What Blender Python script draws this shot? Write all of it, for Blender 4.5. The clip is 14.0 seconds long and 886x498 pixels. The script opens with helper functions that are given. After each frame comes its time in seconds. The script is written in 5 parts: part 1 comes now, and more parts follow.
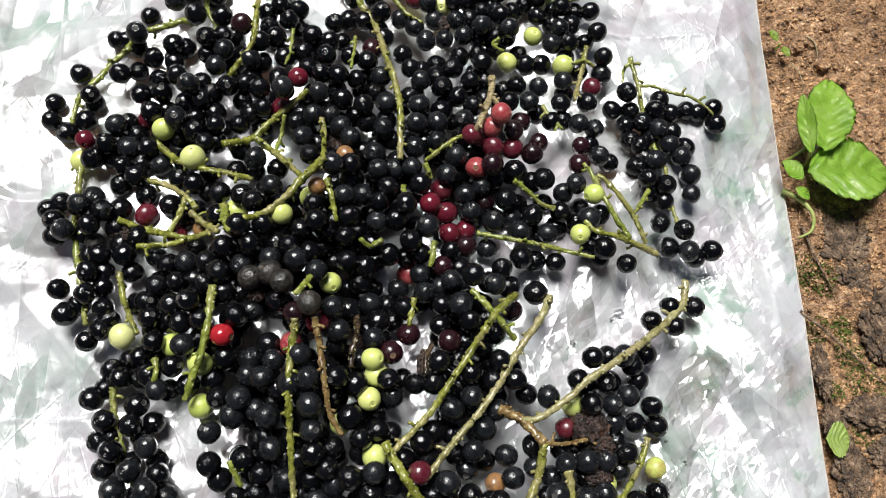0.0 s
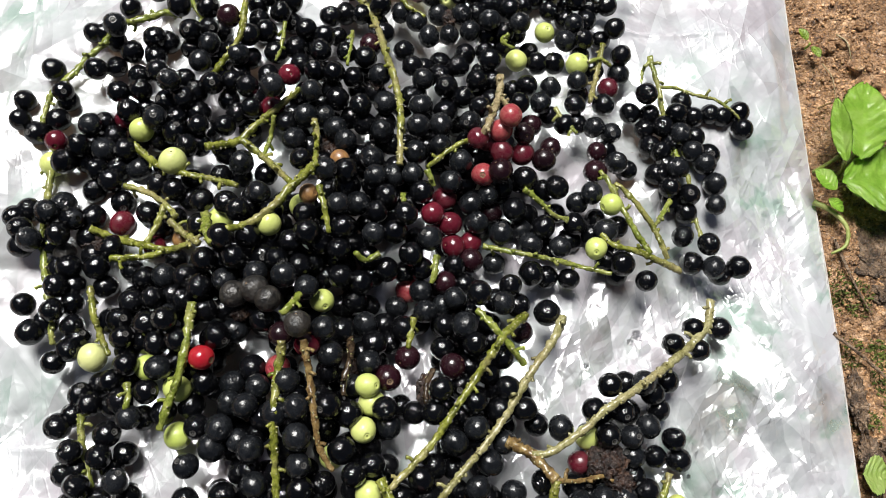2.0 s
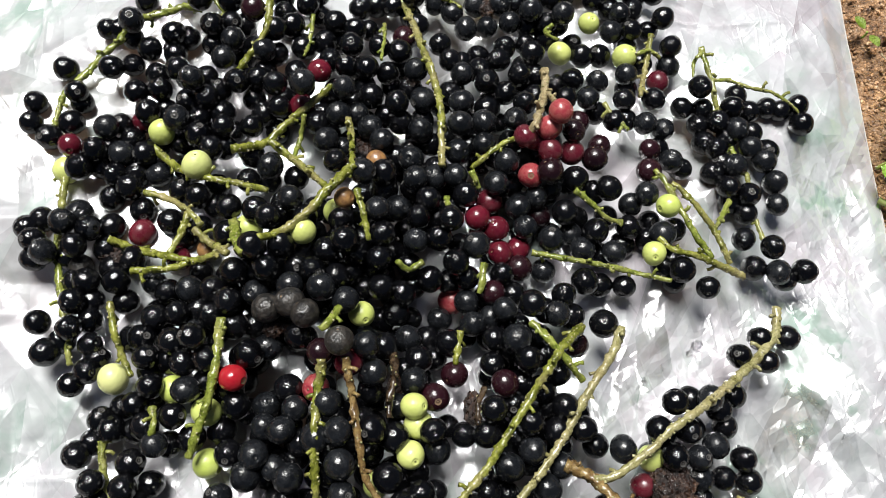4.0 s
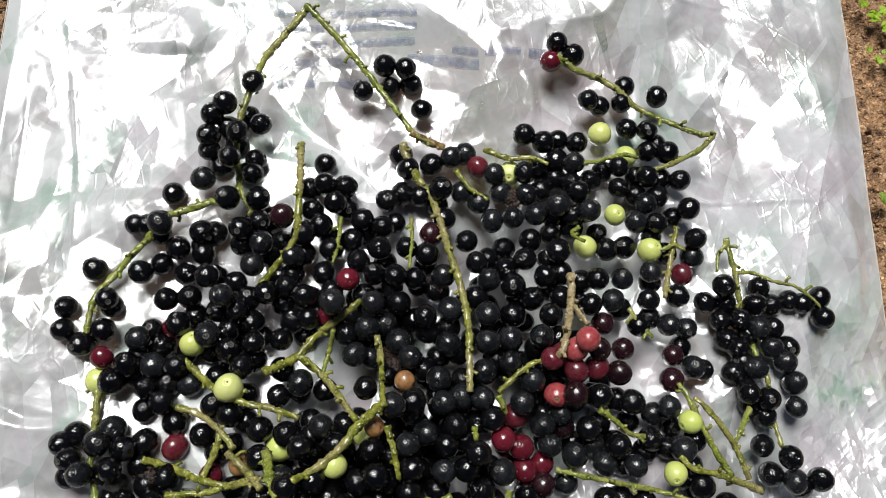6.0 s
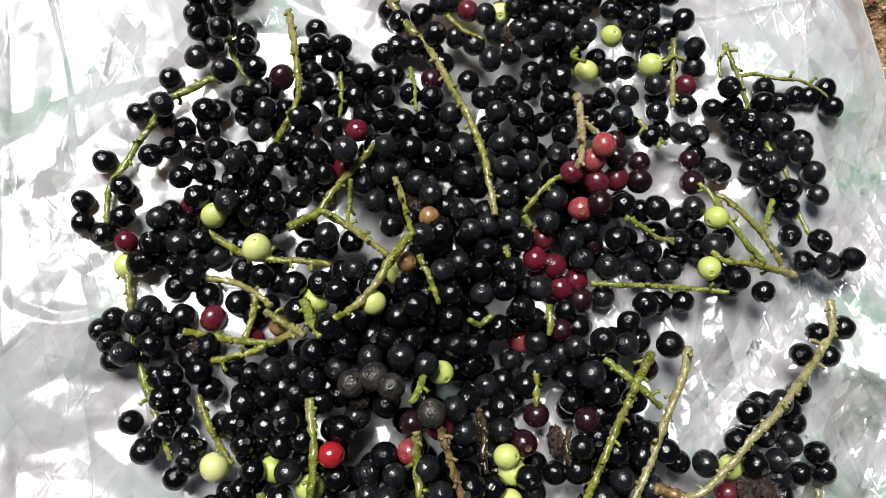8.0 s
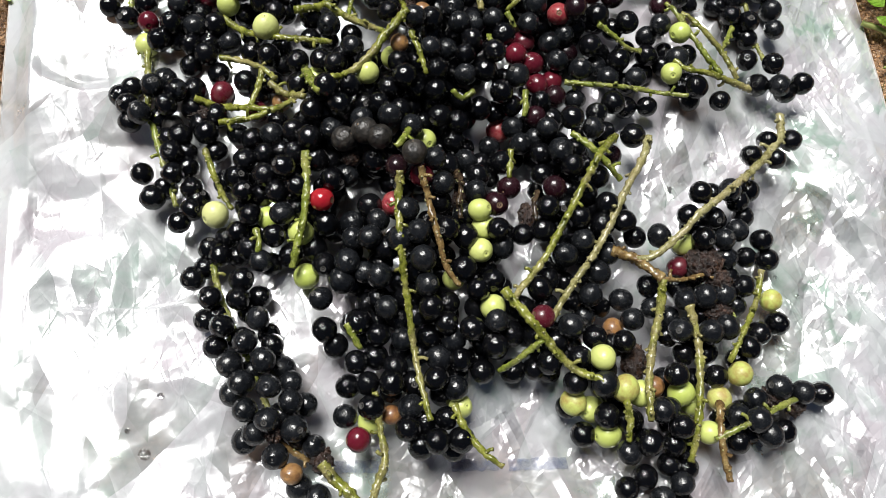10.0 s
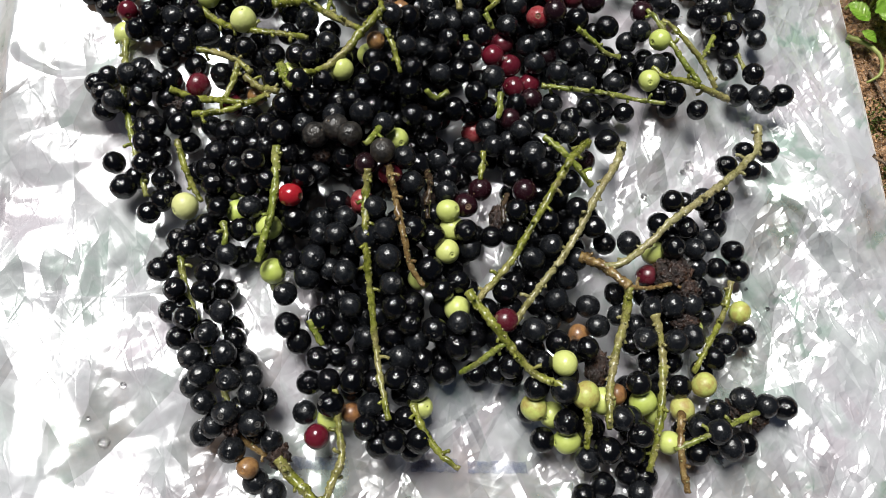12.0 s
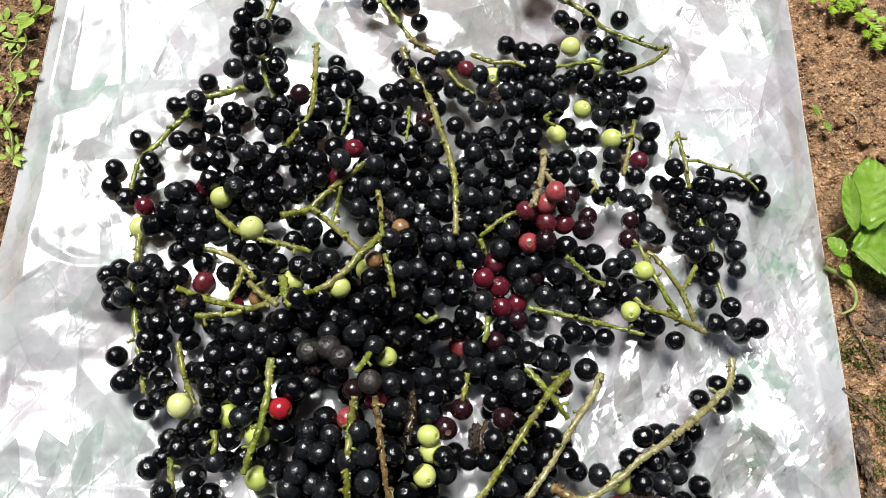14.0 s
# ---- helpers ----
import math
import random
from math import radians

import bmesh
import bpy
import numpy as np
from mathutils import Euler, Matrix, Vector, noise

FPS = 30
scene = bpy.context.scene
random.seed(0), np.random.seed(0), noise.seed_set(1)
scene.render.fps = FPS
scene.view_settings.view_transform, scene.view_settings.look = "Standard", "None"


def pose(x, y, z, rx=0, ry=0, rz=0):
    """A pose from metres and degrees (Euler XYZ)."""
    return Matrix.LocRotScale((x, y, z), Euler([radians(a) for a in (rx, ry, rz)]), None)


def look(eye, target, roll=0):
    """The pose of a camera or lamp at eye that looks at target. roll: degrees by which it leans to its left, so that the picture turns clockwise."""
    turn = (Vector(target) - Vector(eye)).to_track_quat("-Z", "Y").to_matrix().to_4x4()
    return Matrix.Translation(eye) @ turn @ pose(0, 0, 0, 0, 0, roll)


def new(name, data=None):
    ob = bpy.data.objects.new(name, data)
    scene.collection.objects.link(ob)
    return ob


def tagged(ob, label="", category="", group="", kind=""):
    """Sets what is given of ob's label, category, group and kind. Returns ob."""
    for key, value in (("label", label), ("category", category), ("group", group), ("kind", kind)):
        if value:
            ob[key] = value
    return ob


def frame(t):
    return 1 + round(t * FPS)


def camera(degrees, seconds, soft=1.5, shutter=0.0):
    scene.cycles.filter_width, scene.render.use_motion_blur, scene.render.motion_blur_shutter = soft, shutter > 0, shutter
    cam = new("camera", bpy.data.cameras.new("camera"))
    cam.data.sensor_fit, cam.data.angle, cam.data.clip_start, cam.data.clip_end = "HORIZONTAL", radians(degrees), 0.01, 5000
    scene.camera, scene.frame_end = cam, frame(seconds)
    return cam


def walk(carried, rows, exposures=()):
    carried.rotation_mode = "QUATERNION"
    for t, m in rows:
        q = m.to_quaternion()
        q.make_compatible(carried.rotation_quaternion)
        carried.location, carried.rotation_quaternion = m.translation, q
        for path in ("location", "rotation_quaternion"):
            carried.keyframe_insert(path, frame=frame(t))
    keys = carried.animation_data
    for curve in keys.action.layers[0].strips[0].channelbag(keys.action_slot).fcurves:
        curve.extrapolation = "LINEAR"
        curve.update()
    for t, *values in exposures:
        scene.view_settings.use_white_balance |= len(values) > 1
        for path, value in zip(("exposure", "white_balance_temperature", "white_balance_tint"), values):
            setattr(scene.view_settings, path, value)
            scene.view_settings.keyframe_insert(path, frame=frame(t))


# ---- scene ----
cam = camera(57.9, 14.0, soft=0.4)
METRES, EYE, TILT, LEAN, TURN = 0.52, 0.374, -71.07, -4.89, 0.0
ROWS = [
    (0.0, 0.0, 0.0, 0.0, 0.0, 0.0, -0.0),
    (0.5, -0.005, 0.0236, 0.0042, 0.06, -0.1, -0.47),
    (1.0, -0.0059, 0.0352, 0.0052, -0.01, 0.05, -0.48),
    (1.5, -0.0022, 0.0514, 0.014, 0.02, -0.0, -0.51),
    (2.0, -0.0023, 0.0632, 0.0107, 0.02, 0.12, -0.48),
    (2.2, -0.0033, 0.0698, 0.0141, 0.04, -0.2, -0.5),
    (2.9, -0.014, 0.0881, 0.0094, 0.0425, 0.023, -0.2078),
    (3.6, -0.0336, 0.1054, 0.0094, 0.0228, 0.5037, 0.2444),
    (4.3, -0.0471, 0.1207, 0.0354, 0.0, 0.36, 0.25),
    (4.5, -0.0551, 0.1291, 0.0656, -0.14, 0.36, 0.09),
    (5.0, -0.056, 0.1438, 0.1121, -0.03, -0.89, -0.45),
    (5.5, -0.0502, 0.1443, 0.1849, -0.08, -2.68, -0.45),
    (6.0, -0.0614, 0.1096, 0.2274, -0.05, -3.28, -0.44),
    (6.5, -0.0519, 0.0842, 0.218, 0.05, -5.85, -0.13),
    (7.0, -0.0489, 0.0902, 0.2051, -0.61, -6.26, 4.63),
    (7.5, -0.0448, 0.1083, 0.1462, -1.2, -6.25, 8.39),
    (8.0, -0.0846, 0.1011, 0.1159, -0.89, -5.09, 8.26),
    (8.5, -0.09, 0.0771, 0.0439, -0.76, -4.33, 6.98),
    (9.0, -0.1027, 0.0405, -0.0031, -0.86, -3.4, 6.2),
    (9.2, -0.1157, 0.032, -0.0215, -0.9, -3.03, 5.44),
    (9.9, -0.1052, 0.0189, -0.0843, -0.9907, -2.473, 5.1533),
    (10.6, -0.0624, 0.0379, -0.1265, -0.9459, -2.747, 5.84),
    (11.3, -0.0477, 0.0414, -0.1248, -0.71, -2.87, 5.2),
    (11.5, -0.051, 0.0367, -0.1179, -0.66, -2.98, 4.53),
    (12.0, -0.0671, 0.0213, -0.0934, -0.36, -2.59, 3.13),
    (12.5, -0.0708, 0.0017, -0.0708, -0.27, -1.6, 2.03),
    (13.0, -0.0649, 0.0012, -0.0336, -0.11, -0.56, 1.77),
    (13.5, -0.0665, -0.0005, 0.0069, 0.01, -0.04, 1.09),
    (14.0, -0.0512, -0.0116, 0.0559, -0.11, 0.92, -1.3),
]
walk(cam, [(t, pose(0, 0, EYE, TILT, LEAN, TURN) @ pose(METRES * x, METRES * y, METRES * z, 90 + pitch, roll, yaw)) for t, x, y, z, yaw, pitch, roll in ROWS],
     exposures=((0.0, 0.33), (2.0, 0.38), (4.5, 0.46), (5.0, 0.45), (5.5, 0.26), (6.0, 0.0), (6.5, 0.02), (7.0, 0.10), (8.0, 0.20), (9.0, 0.38), (10.2, 0.25), (11.5, 0.08), (12.5, 0.20), (13.0, 0.31), (14.0, 0.31)))

# ---- light: bright soft daylight from high up, past the far side ----
SUN_ELEV, SUN_AZ = 66.0, -28.0   # degrees; azimuth turns from +y to the right
world = bpy.data.worlds.new("sky")
scene.world = world
world.use_nodes = True
wn = world.node_tree
wn.nodes.clear()
w_out = wn.nodes.new("ShaderNodeOutputWorld")
w_bg = wn.nodes.new("ShaderNodeBackground")
w_sky = wn.nodes.new("ShaderNodeTexSky")
w_sky.sky_type = 'NISHITA'
w_sky.sun_disc = False
w_sky.sun_elevation = radians(SUN_ELEV)
w_sky.sun_rotation = radians(SUN_AZ)
w_sky.air_density, w_sky.dust_density, w_sky.ozone_density = 0.6, 2.0, 0.6
w_bg.inputs["Strength"].default_value = 0.017
wn.links.new(w_sky.outputs[0], w_bg.inputs["Color"])
wn.links.new(w_bg.outputs[0], w_out.inputs["Surface"])

sun_data = bpy.data.lights.new("sun", 'SUN')
sun_data.energy, sun_data.angle, sun_data.color = 5.0, radians(27), (1.0, 1.0, 0.985)
sun = new("sun", sun_data)
sun_dir = Vector((math.sin(radians(SUN_AZ)) * math.cos(radians(SUN_ELEV)),
                  math.cos(radians(SUN_AZ)) * math.cos(radians(SUN_ELEV)), math.sin(radians(SUN_ELEV))))
sun.matrix_world = look(sun_dir * 3, (0, 0, 0))


# ---- materials ----
def shader(name):
    m = bpy.data.materials.new(name)
    m.use_nodes = True
    t = m.node_tree
    return m, t, t.nodes["Principled BSDF"]


def node(t, kind, **values):
    n = t.nodes.new(kind)
    for k, v in values.items():
        n.inputs[k.replace("_", " ")].default_value = v
    return n


def noise_tex(t, scale, detail=4.0, rough=0.55, coords="Object", dims='3D'):
    c = t.nodes.new("ShaderNodeTexCoord")
    n = node(t, "ShaderNodeTexNoise", Scale=scale, Detail=detail, Roughness=rough)
    t.links.new(c.outputs[coords], n.inputs["Vector"])
    return n


def ramp(t, src, stops):
    r = t.nodes.new("ShaderNodeValToRGB")
    e = r.color_ramp.elements
    while len(e) < len(stops):
        e.new(0.5)
    for k, (pos, col) in enumerate(stops):
        e[k].position = pos
        e[k].color = (*col, 1.0) if len(col) == 3 else col
    t.links.new(src, r.inputs["Fac"])
    return r


def grey(v):
    return (v, v, v)


def mixed(t, fac, a, b, mode='MIX'):
    m = t.nodes.new("ShaderNodeMix")
    m.data_type, m.blend_type = 'RGBA', mode
    for key, v in ((0, fac), (6, a), (7, b)):
        if hasattr(v, "links"):
            t.links.new(v, m.inputs[key])
        elif isinstance(v, (tuple, list)):
            m.inputs[key].default_value = (*v, 1.0)
        else:
            m.inputs[key].default_value = v
    return m.outputs[2]


def bump(t, p, src, strength, distance):
    b = node(t, "ShaderNodeBump", Strength=strength, Distance=distance)
    t.links.new(src, b.inputs["Height"])
    t.links.new(b.outputs[0], p.inputs["Normal"])
    return b


def berry_skin(name, deep, light, rough, bloom=0.0, bloom_col=(0.10, 0.11, 0.13), coat=0.0, dents=0.05):
    """Skin of a fruit: two tones that vary from fruit to fruit, with a patchy dull bloom."""
    m, t, p = shader(name)
    info = t.nodes.new("ShaderNodeObjectInfo")
    base = mixed(t, info.outputs["Random"], deep, light)
    patch = noise_tex(t, 1.6, 5.0, 0.6)
    speck = noise_tex(t, 14.0, 3.0, 0.6)
    off = node(t, "ShaderNodeVectorMath")
    off.operation = 'ADD'
    c = t.nodes.new("ShaderNodeTexCoord")
    comb = t.nodes.new("ShaderNodeCombineXYZ")
    mul = node(t, "ShaderNodeMath")
    mul.operation = 'MULTIPLY'
    mul.inputs[1].default_value = 37.0
    t.links.new(info.outputs["Random"], mul.inputs[0])
    t.links.new(mul.outputs[0], comb.inputs[0])
    t.links.new(c.outputs["Object"], off.inputs[0])
    t.links.new(comb.outputs[0], off.inputs[1])
    t.links.new(off.outputs[0], patch.inputs["Vector"])
    t.links.new(off.outputs[0], speck.inputs["Vector"])
    dull = ramp(t, patch.outputs["Fac"], [(0.38, grey(0)), (0.68, grey(1))])
    f = node(t, "ShaderNodeMath")
    f.operation = 'MULTIPLY'
    f.inputs[1].default_value = bloom
    t.links.new(dull.outputs[0], f.inputs[0])
    col = mixed(t, f.outputs[0], base, bloom_col)
    dots = ramp(t, speck.outputs["Fac"], [(0.66, grey(0)), (0.74, grey(0.35))])
    col = mixed(t, dots.outputs[0], col, tuple(min(1.0, 0.6 * v + 0.02) for v in light))
    t.links.new(col, p.inputs["Base Color"])
    r = node(t, "ShaderNodeMapRange")
    r.inputs["To Min"].default_value = rough
    r.inputs["To Max"].default_value = min(0.75, rough + 0.08 + 0.25 * bloom)
    t.links.new(dull.outputs[0], r.inputs["Value"])
    t.links.new(r.outputs[0], p.inputs["Roughness"])
    p.inputs["Specular IOR Level"].default_value = 0.56
    p.inputs["Specular Tint"].default_value = (1.0, 0.99, 0.97, 1)
    p.inputs["Coat Weight"].default_value = coat
    p.inputs["Coat Roughness"].default_value = 0.10
    wav = noise_tex(t, 3.6, 2.0, 0.5)
    t.links.new(off.outputs[0], wav.inputs["Vector"])
    bump(t, p, wav.outputs["Fac"], dents, 0.05)
    return m


SKIN = {
    "black": berry_skin("ripe_black_skin", (0.001, 0.001, 0.0013), (0.003, 0.003, 0.0036), 0.07, 0.15, (0.008, 0.009, 0.011), 0.0, 0.12),
    "dull": berry_skin("dull_black_skin", (0.003, 0.0034, 0.0040), (0.007, 0.0076, 0.0088), 0.17, 0.42, (0.019, 0.021, 0.0245), 0.0, 0.08),
    "scabby": berry_skin("scabby_black_skin", (0.006, 0.006, 0.006), (0.012, 0.012, 0.012), 0.28, 0.6, (0.060, 0.050, 0.040), 0.0, 0.18),
    "dark": berry_skin("dark_wine_skin", (0.006, 0.002, 0.003), (0.020, 0.004, 0.007), 0.18, 0.3, (0.03, 0.013, 0.016), 0.1),
    "wine": berry_skin("wine_red_skin", (0.060, 0.005, 0.012), (0.105, 0.009, 0.018), 0.22, 0.25, (0.14, 0.05, 0.05), 0.2),
    "crimson": berry_skin("crimson_skin", (0.065, 0.004, 0.011), (0.105, 0.006, 0.016), 0.14, 0.15, (0.20, 0.05, 0.05), 0.3),
    "red": berry_skin("red_skin", (0.27, 0.007, 0.014), (0.33, 0.011, 0.02), 0.16, 0.12, (0.38, 0.08, 0.05), 0.3),
    "pink": berry_skin("pink_red_skin", (0.235, 0.020, 0.032), (0.28, 0.040, 0.050), 0.2, 0.4, (0.40, 0.15, 0.11), 0.2),
    "green": berry_skin("unripe_green_skin", (0.42, 0.50, 0.10), (0.53, 0.57, 0.17), 0.28, 0.25, (0.56, 0.58, 0.25)),
    "cream": berry_skin("pale_green_skin", (0.55, 0.60, 0.20), (0.62, 0.62, 0.28), 0.32, 0.3, (0.62, 0.56, 0.27)),
    "tan": berry_skin("blotched_green_skin", (0.46, 0.52, 0.13), (0.52, 0.50, 0.17), 0.34, 0.75, (0.30, 0.17, 0.05)),
    "amber": berry_skin("amber_skin", (0.26, 0.12, 0.045), (0.34, 0.19, 0.07), 0.26, 0.8, (0.09, 0.03, 0.015), 0.3),
}


def scar_skin(name, col):
    m, t, p = shader(name)
    n = noise_tex(t, 9.0, 4.0, 0.6)
    c = ramp(t, n.outputs["Fac"], [(0.3, tuple(v * 0.45 for v in col)), (0.7, col)])
    t.links.new(c.outputs[0], p.inputs["Base Color"])
    p.inputs["Roughness"].default_value = 0.55
    bump(t, p, n.outputs["Fac"], 0.4, 0.06)
    return m


SCAR = {"black": scar_skin("grey_scar", (0.075, 0.070, 0.064)), "brown": scar_skin("brown_scar", (0.22, 0.14, 0.075)),
        "green": scar_skin("olive_scar", (0.23, 0.24, 0.06))}


def bark_skin(name, low, mid, high, spots, aged=0.0):
    """Warty skin of a fruit stalk."""
    m, t, p = shader(name)
    n = noise_tex(t, 240.0, 6.0, 0.65)
    fine = noise_tex(t, 1500.0, 3.0, 0.6)
    c = t.nodes.new("ShaderNodeTexCoord")
    wart = node(t, "ShaderNodeTexVoronoi", Scale=520.0)
    t.links.new(c.outputs["Object"], wart.inputs["Vector"])
    tone = ramp(t, n.outputs["Fac"], [(0.38, low), (0.50, mid), (0.62, high)])
    old = ramp(t, noise_tex(t, 38.0, 3.0, 0.6).outputs["Fac"], [(0.46, grey(0.0)), (0.60, grey(aged))])
    dots = ramp(t, wart.outputs["Distance"], [(0.10, grey(0.7)), (0.28, grey(0))])
    skin = mixed(t, old.outputs[0], tone.outputs[0], (0.31, 0.25, 0.125))
    col = mixed(t, dots.outputs[0], skin, spots)
    dark = ramp(t, fine.outputs["Fac"], [(0.36, grey(0.55)), (0.52, grey(1.0))])
    col = mixed(t, 1.0, col, dark.outputs[0], 'MULTIPLY')
    t.links.new(col, p.inputs["Base Color"])
    p.inputs["Roughness"].default_value = 0.24
    bump(t, p, dots.outputs[0], 0.6, 0.0006)
    return m


STALK = {
    "green": bark_skin("green_stalk", (0.095, 0.115, 0.016), (0.18, 0.215, 0.034), (0.26, 0.28, 0.06), (0.36, 0.36, 0.13), 0.35),
    "olive": bark_skin("olive_stalk", (0.078, 0.086, 0.011), (0.17, 0.182, 0.026), (0.265, 0.27, 0.055), (0.42, 0.40, 0.18), 0.6),
    "brown": bark_skin("brown_stalk", (0.10, 0.058, 0.022), (0.19, 0.12, 0.045), (0.28, 0.20, 0.08), (0.40, 0.30, 0.16)),
    "dead": bark_skin("dead_stalk", (0.012, 0.008, 0.005), (0.035, 0.022, 0.012), (0.075, 0.05, 0.028), (0.14, 0.10, 0.06)),
    "ash": bark_skin("grey_green_stalk", (0.15, 0.135, 0.045), (0.26, 0.24, 0.10), (0.35, 0.32, 0.16), (0.46, 0.42, 0.24), 0.5),
    "pale": bark_skin("pale_stalk", (0.20, 0.15, 0.075), (0.29, 0.23, 0.12), (0.38, 0.31, 0.18), (0.46, 0.38, 0.24)),
}

NODE = bark_skin("pale_node_scar", (0.30, 0.28, 0.10), (0.42, 0.39, 0.19), (0.52, 0.48, 0.28), (0.55, 0.50, 0.32))

# film of the bag: clear polythene in crumpled layers, part see-through, part milky, with a clean gloss
def film_skin():
    m, t, p = shader("polythene_film")
    c = t.nodes.new("ShaderNodeTexCoord")
    warp = noise_tex(t, 45.0, 2.0, 0.5)
    bend = mixed(t, 0.0008, c.outputs["Object"], warp.outputs["Color"], 'LINEAR_LIGHT')

    def calc(kind, a, b, d=None):
        n = t.nodes.new("ShaderNodeMath")
        n.operation = kind
        for key, v in enumerate((a, b, d)):
            if v is None:
                continue
            if hasattr(v, "links"):
                t.links.new(v, n.inputs[key])
            else:
                n.inputs[key].default_value = v
        return n.outputs[0]

    def spans(v, a, b, lo, hi):
        n = node(t, "ShaderNodeMapRange")
        for key, q in (("From Min", a), ("From Max", b), ("To Min", lo), ("To Max", hi)):
            n.inputs[key].default_value = q
        t.links.new(v, n.inputs["Value"])
        return n.outputs[0]

    def cells(scale, squeeze, turn, feature='F1'):
        mp = t.nodes.new("ShaderNodeMapping")
        mp.vector_type = 'TEXTURE'
        mp.inputs["Scale"].default_value = (1.0, 1.0 / squeeze, 20.0)
        mp.inputs["Rotation"].default_value = (0, 0, turn)
        v = node(t, "ShaderNodeTexVoronoi", Scale=scale)
        v.feature = feature
        t.links.new(bend, mp.inputs["Vector"])
        t.links.new(mp.outputs[0], v.inputs["Vector"])
        return v

    axes = t.nodes.new("ShaderNodeSeparateXYZ")
    t.links.new(c.outputs["Object"], axes.inputs[0])
    # the pressed sides lie smooth; the sheet is worked finest towards its near right part
    rim = spans(calc('ABSOLUTE', axes.outputs[0], 0.0), 0.196, 0.204, 1.0, 0.12)
    uneven = calc('MULTIPLY_ADD', noise_tex(t, 9.0, 2.0, 0.5).outputs["Fac"], 0.35, calc('MULTIPLY_ADD', axes.outputs[1], -1.05, axes.outputs[0]))
    near = spans(uneven, 0.02, 0.27, 0.12, 1.0)
    folded = calc('MULTIPLY', rim, spans(uneven, -0.20, 0.20, 0.62, 1.0))

    # flat facets, each with a tilt, a tint and a clearness of its own
    geo = t.nodes.new("ShaderNodeNewGeometry")
    face = geo.outputs["Normal"]
    tones = []
    for sc, sx, turn, amount, patch, where in ((21.0, 0.34, 0.62, 0.26, 14.0, rim), (48.0, 0.30, 2.55, 0.42, 24.0, folded), (95.0, 0.34, 0.25, 0.42, 30.0, folded),
                                               (170.0, 0.24, 0.35, 0.50, 40.0, near), (380.0, 0.34, 2.3, 0.52, 33.0, near)):
        v = cells(sc, sx, turn)
        lean = t.nodes.new("ShaderNodeVectorMath")
        lean.operation = 'SUBTRACT'
        lean.inputs[1].default_value = (0.5, 0.5, 0.5)
        t.links.new(v.outputs["Color"], lean.inputs[0])
        share = ramp(t, noise_tex(t, patch, 2.0, 0.5).outputs["Fac"], [(0.46 if sc < 150 else 0.40, grey(0.06 * amount)), (0.56 if sc < 150 else 0.54, grey(amount))])
        size = t.nodes.new("ShaderNodeVectorMath")
        size.operation = 'SCALE'
        t.links.new(lean.outputs[0], size.inputs[0])
        t.links.new(calc('MULTIPLY', share.outputs[0], where), size.inputs["Scale"])
        plus = t.nodes.new("ShaderNodeVectorMath")
        t.links.new(face, plus.inputs[0])
        t.links.new(size.outputs[0], plus.inputs[1])
        face = plus.outputs[0]
        part_of = t.nodes.new("ShaderNodeSeparateColor")
        t.links.new(v.outputs["Color"], part_of.inputs[0])
        tones.append(part_of.outputs)
    unit = t.nodes.new("ShaderNodeVectorMath")
    unit.operation = 'NORMALIZE'
    t.links.new(face, unit.inputs[0])

    # crinkles of a few millimetres, and short sharp creases, broken off where the sheet lies smooth
    sheet = 0.0
    for sc, sx, turn, height in ((34.0, 0.34, 0.7, 0.55), (80.0, 0.40, 2.4, 0.42), (190.0, 0.5, 1.5, 0.24)):
        sheet = calc('MULTIPLY_ADD', cells(sc, sx, turn).outputs["Distance"], height, sheet)
    much = ramp(t, noise_tex(t, 26.0, 2.0, 0.5).outputs["Fac"], [(0.40, grey(0.15)), (0.60, grey(1.0))])
    sheet = calc('MULTIPLY', sheet, much.outputs[0])
    for sc, sx, turn, width, height, patch in ((26.0, 0.30, 0.9, 0.035, 0.22, 20.0), (60.0, 0.34, 2.6, 0.05, 0.18, 36.0), (150.0, 0.45, 0.2, 0.08, 0.14, 37.0)):
        v = cells(sc, sx, turn, 'DISTANCE_TO_EDGE')
        line = ramp(t, v.outputs["Distance"], [(0.0, grey(1)), (width, grey(0))])
        broken = ramp(t, noise_tex(t, patch, 2.0, 0.5).outputs["Fac"], [(0.48, grey(0.0)), (0.56, grey(height))])
        sheet = calc('MULTIPLY_ADD', line.outputs[0], calc('MULTIPLY', broken.outputs[0], spans(uneven, -0.1, 0.25, 0.5, 1.0)), sheet)
    relief = bump(t, p, calc('MULTIPLY', sheet, rim), 0.75, 0.0011)
    t.links.new(unit.outputs[0], relief.inputs["Normal"])

    wash = noise_tex(t, 17.0, 5.0, 0.65)
    hue = calc('MULTIPLY_ADD', tones[2][1], 0.10, calc('MULTIPLY_ADD', tones[1][1], 0.14, calc('MULTIPLY', wash.outputs["Fac"], 0.85)))
    green = ramp(t, noise_tex(t, 52.0, 3.0, 0.55).outputs["Fac"], [(0.56, grey(0.0)), (0.68, grey(0.20))])
    hue = calc('SUBTRACT', hue, calc('MULTIPLY', green.outputs[0], near))
    col = ramp(t, hue, [(0.36, (0.52, 0.65, 0.57)), (0.46, (0.74, 0.775, 0.755)), (0.58, (0.80, 0.795, 0.81)), (0.70, (0.72, 0.665, 0.70))])
    t.links.new(col.outputs[0], p.inputs["Base Color"])
    p.inputs["Metallic"].default_value = 0.30
    p.inputs["Roughness"].default_value = 0.23
    p.inputs["Specular IOR Level"].default_value = 1.0
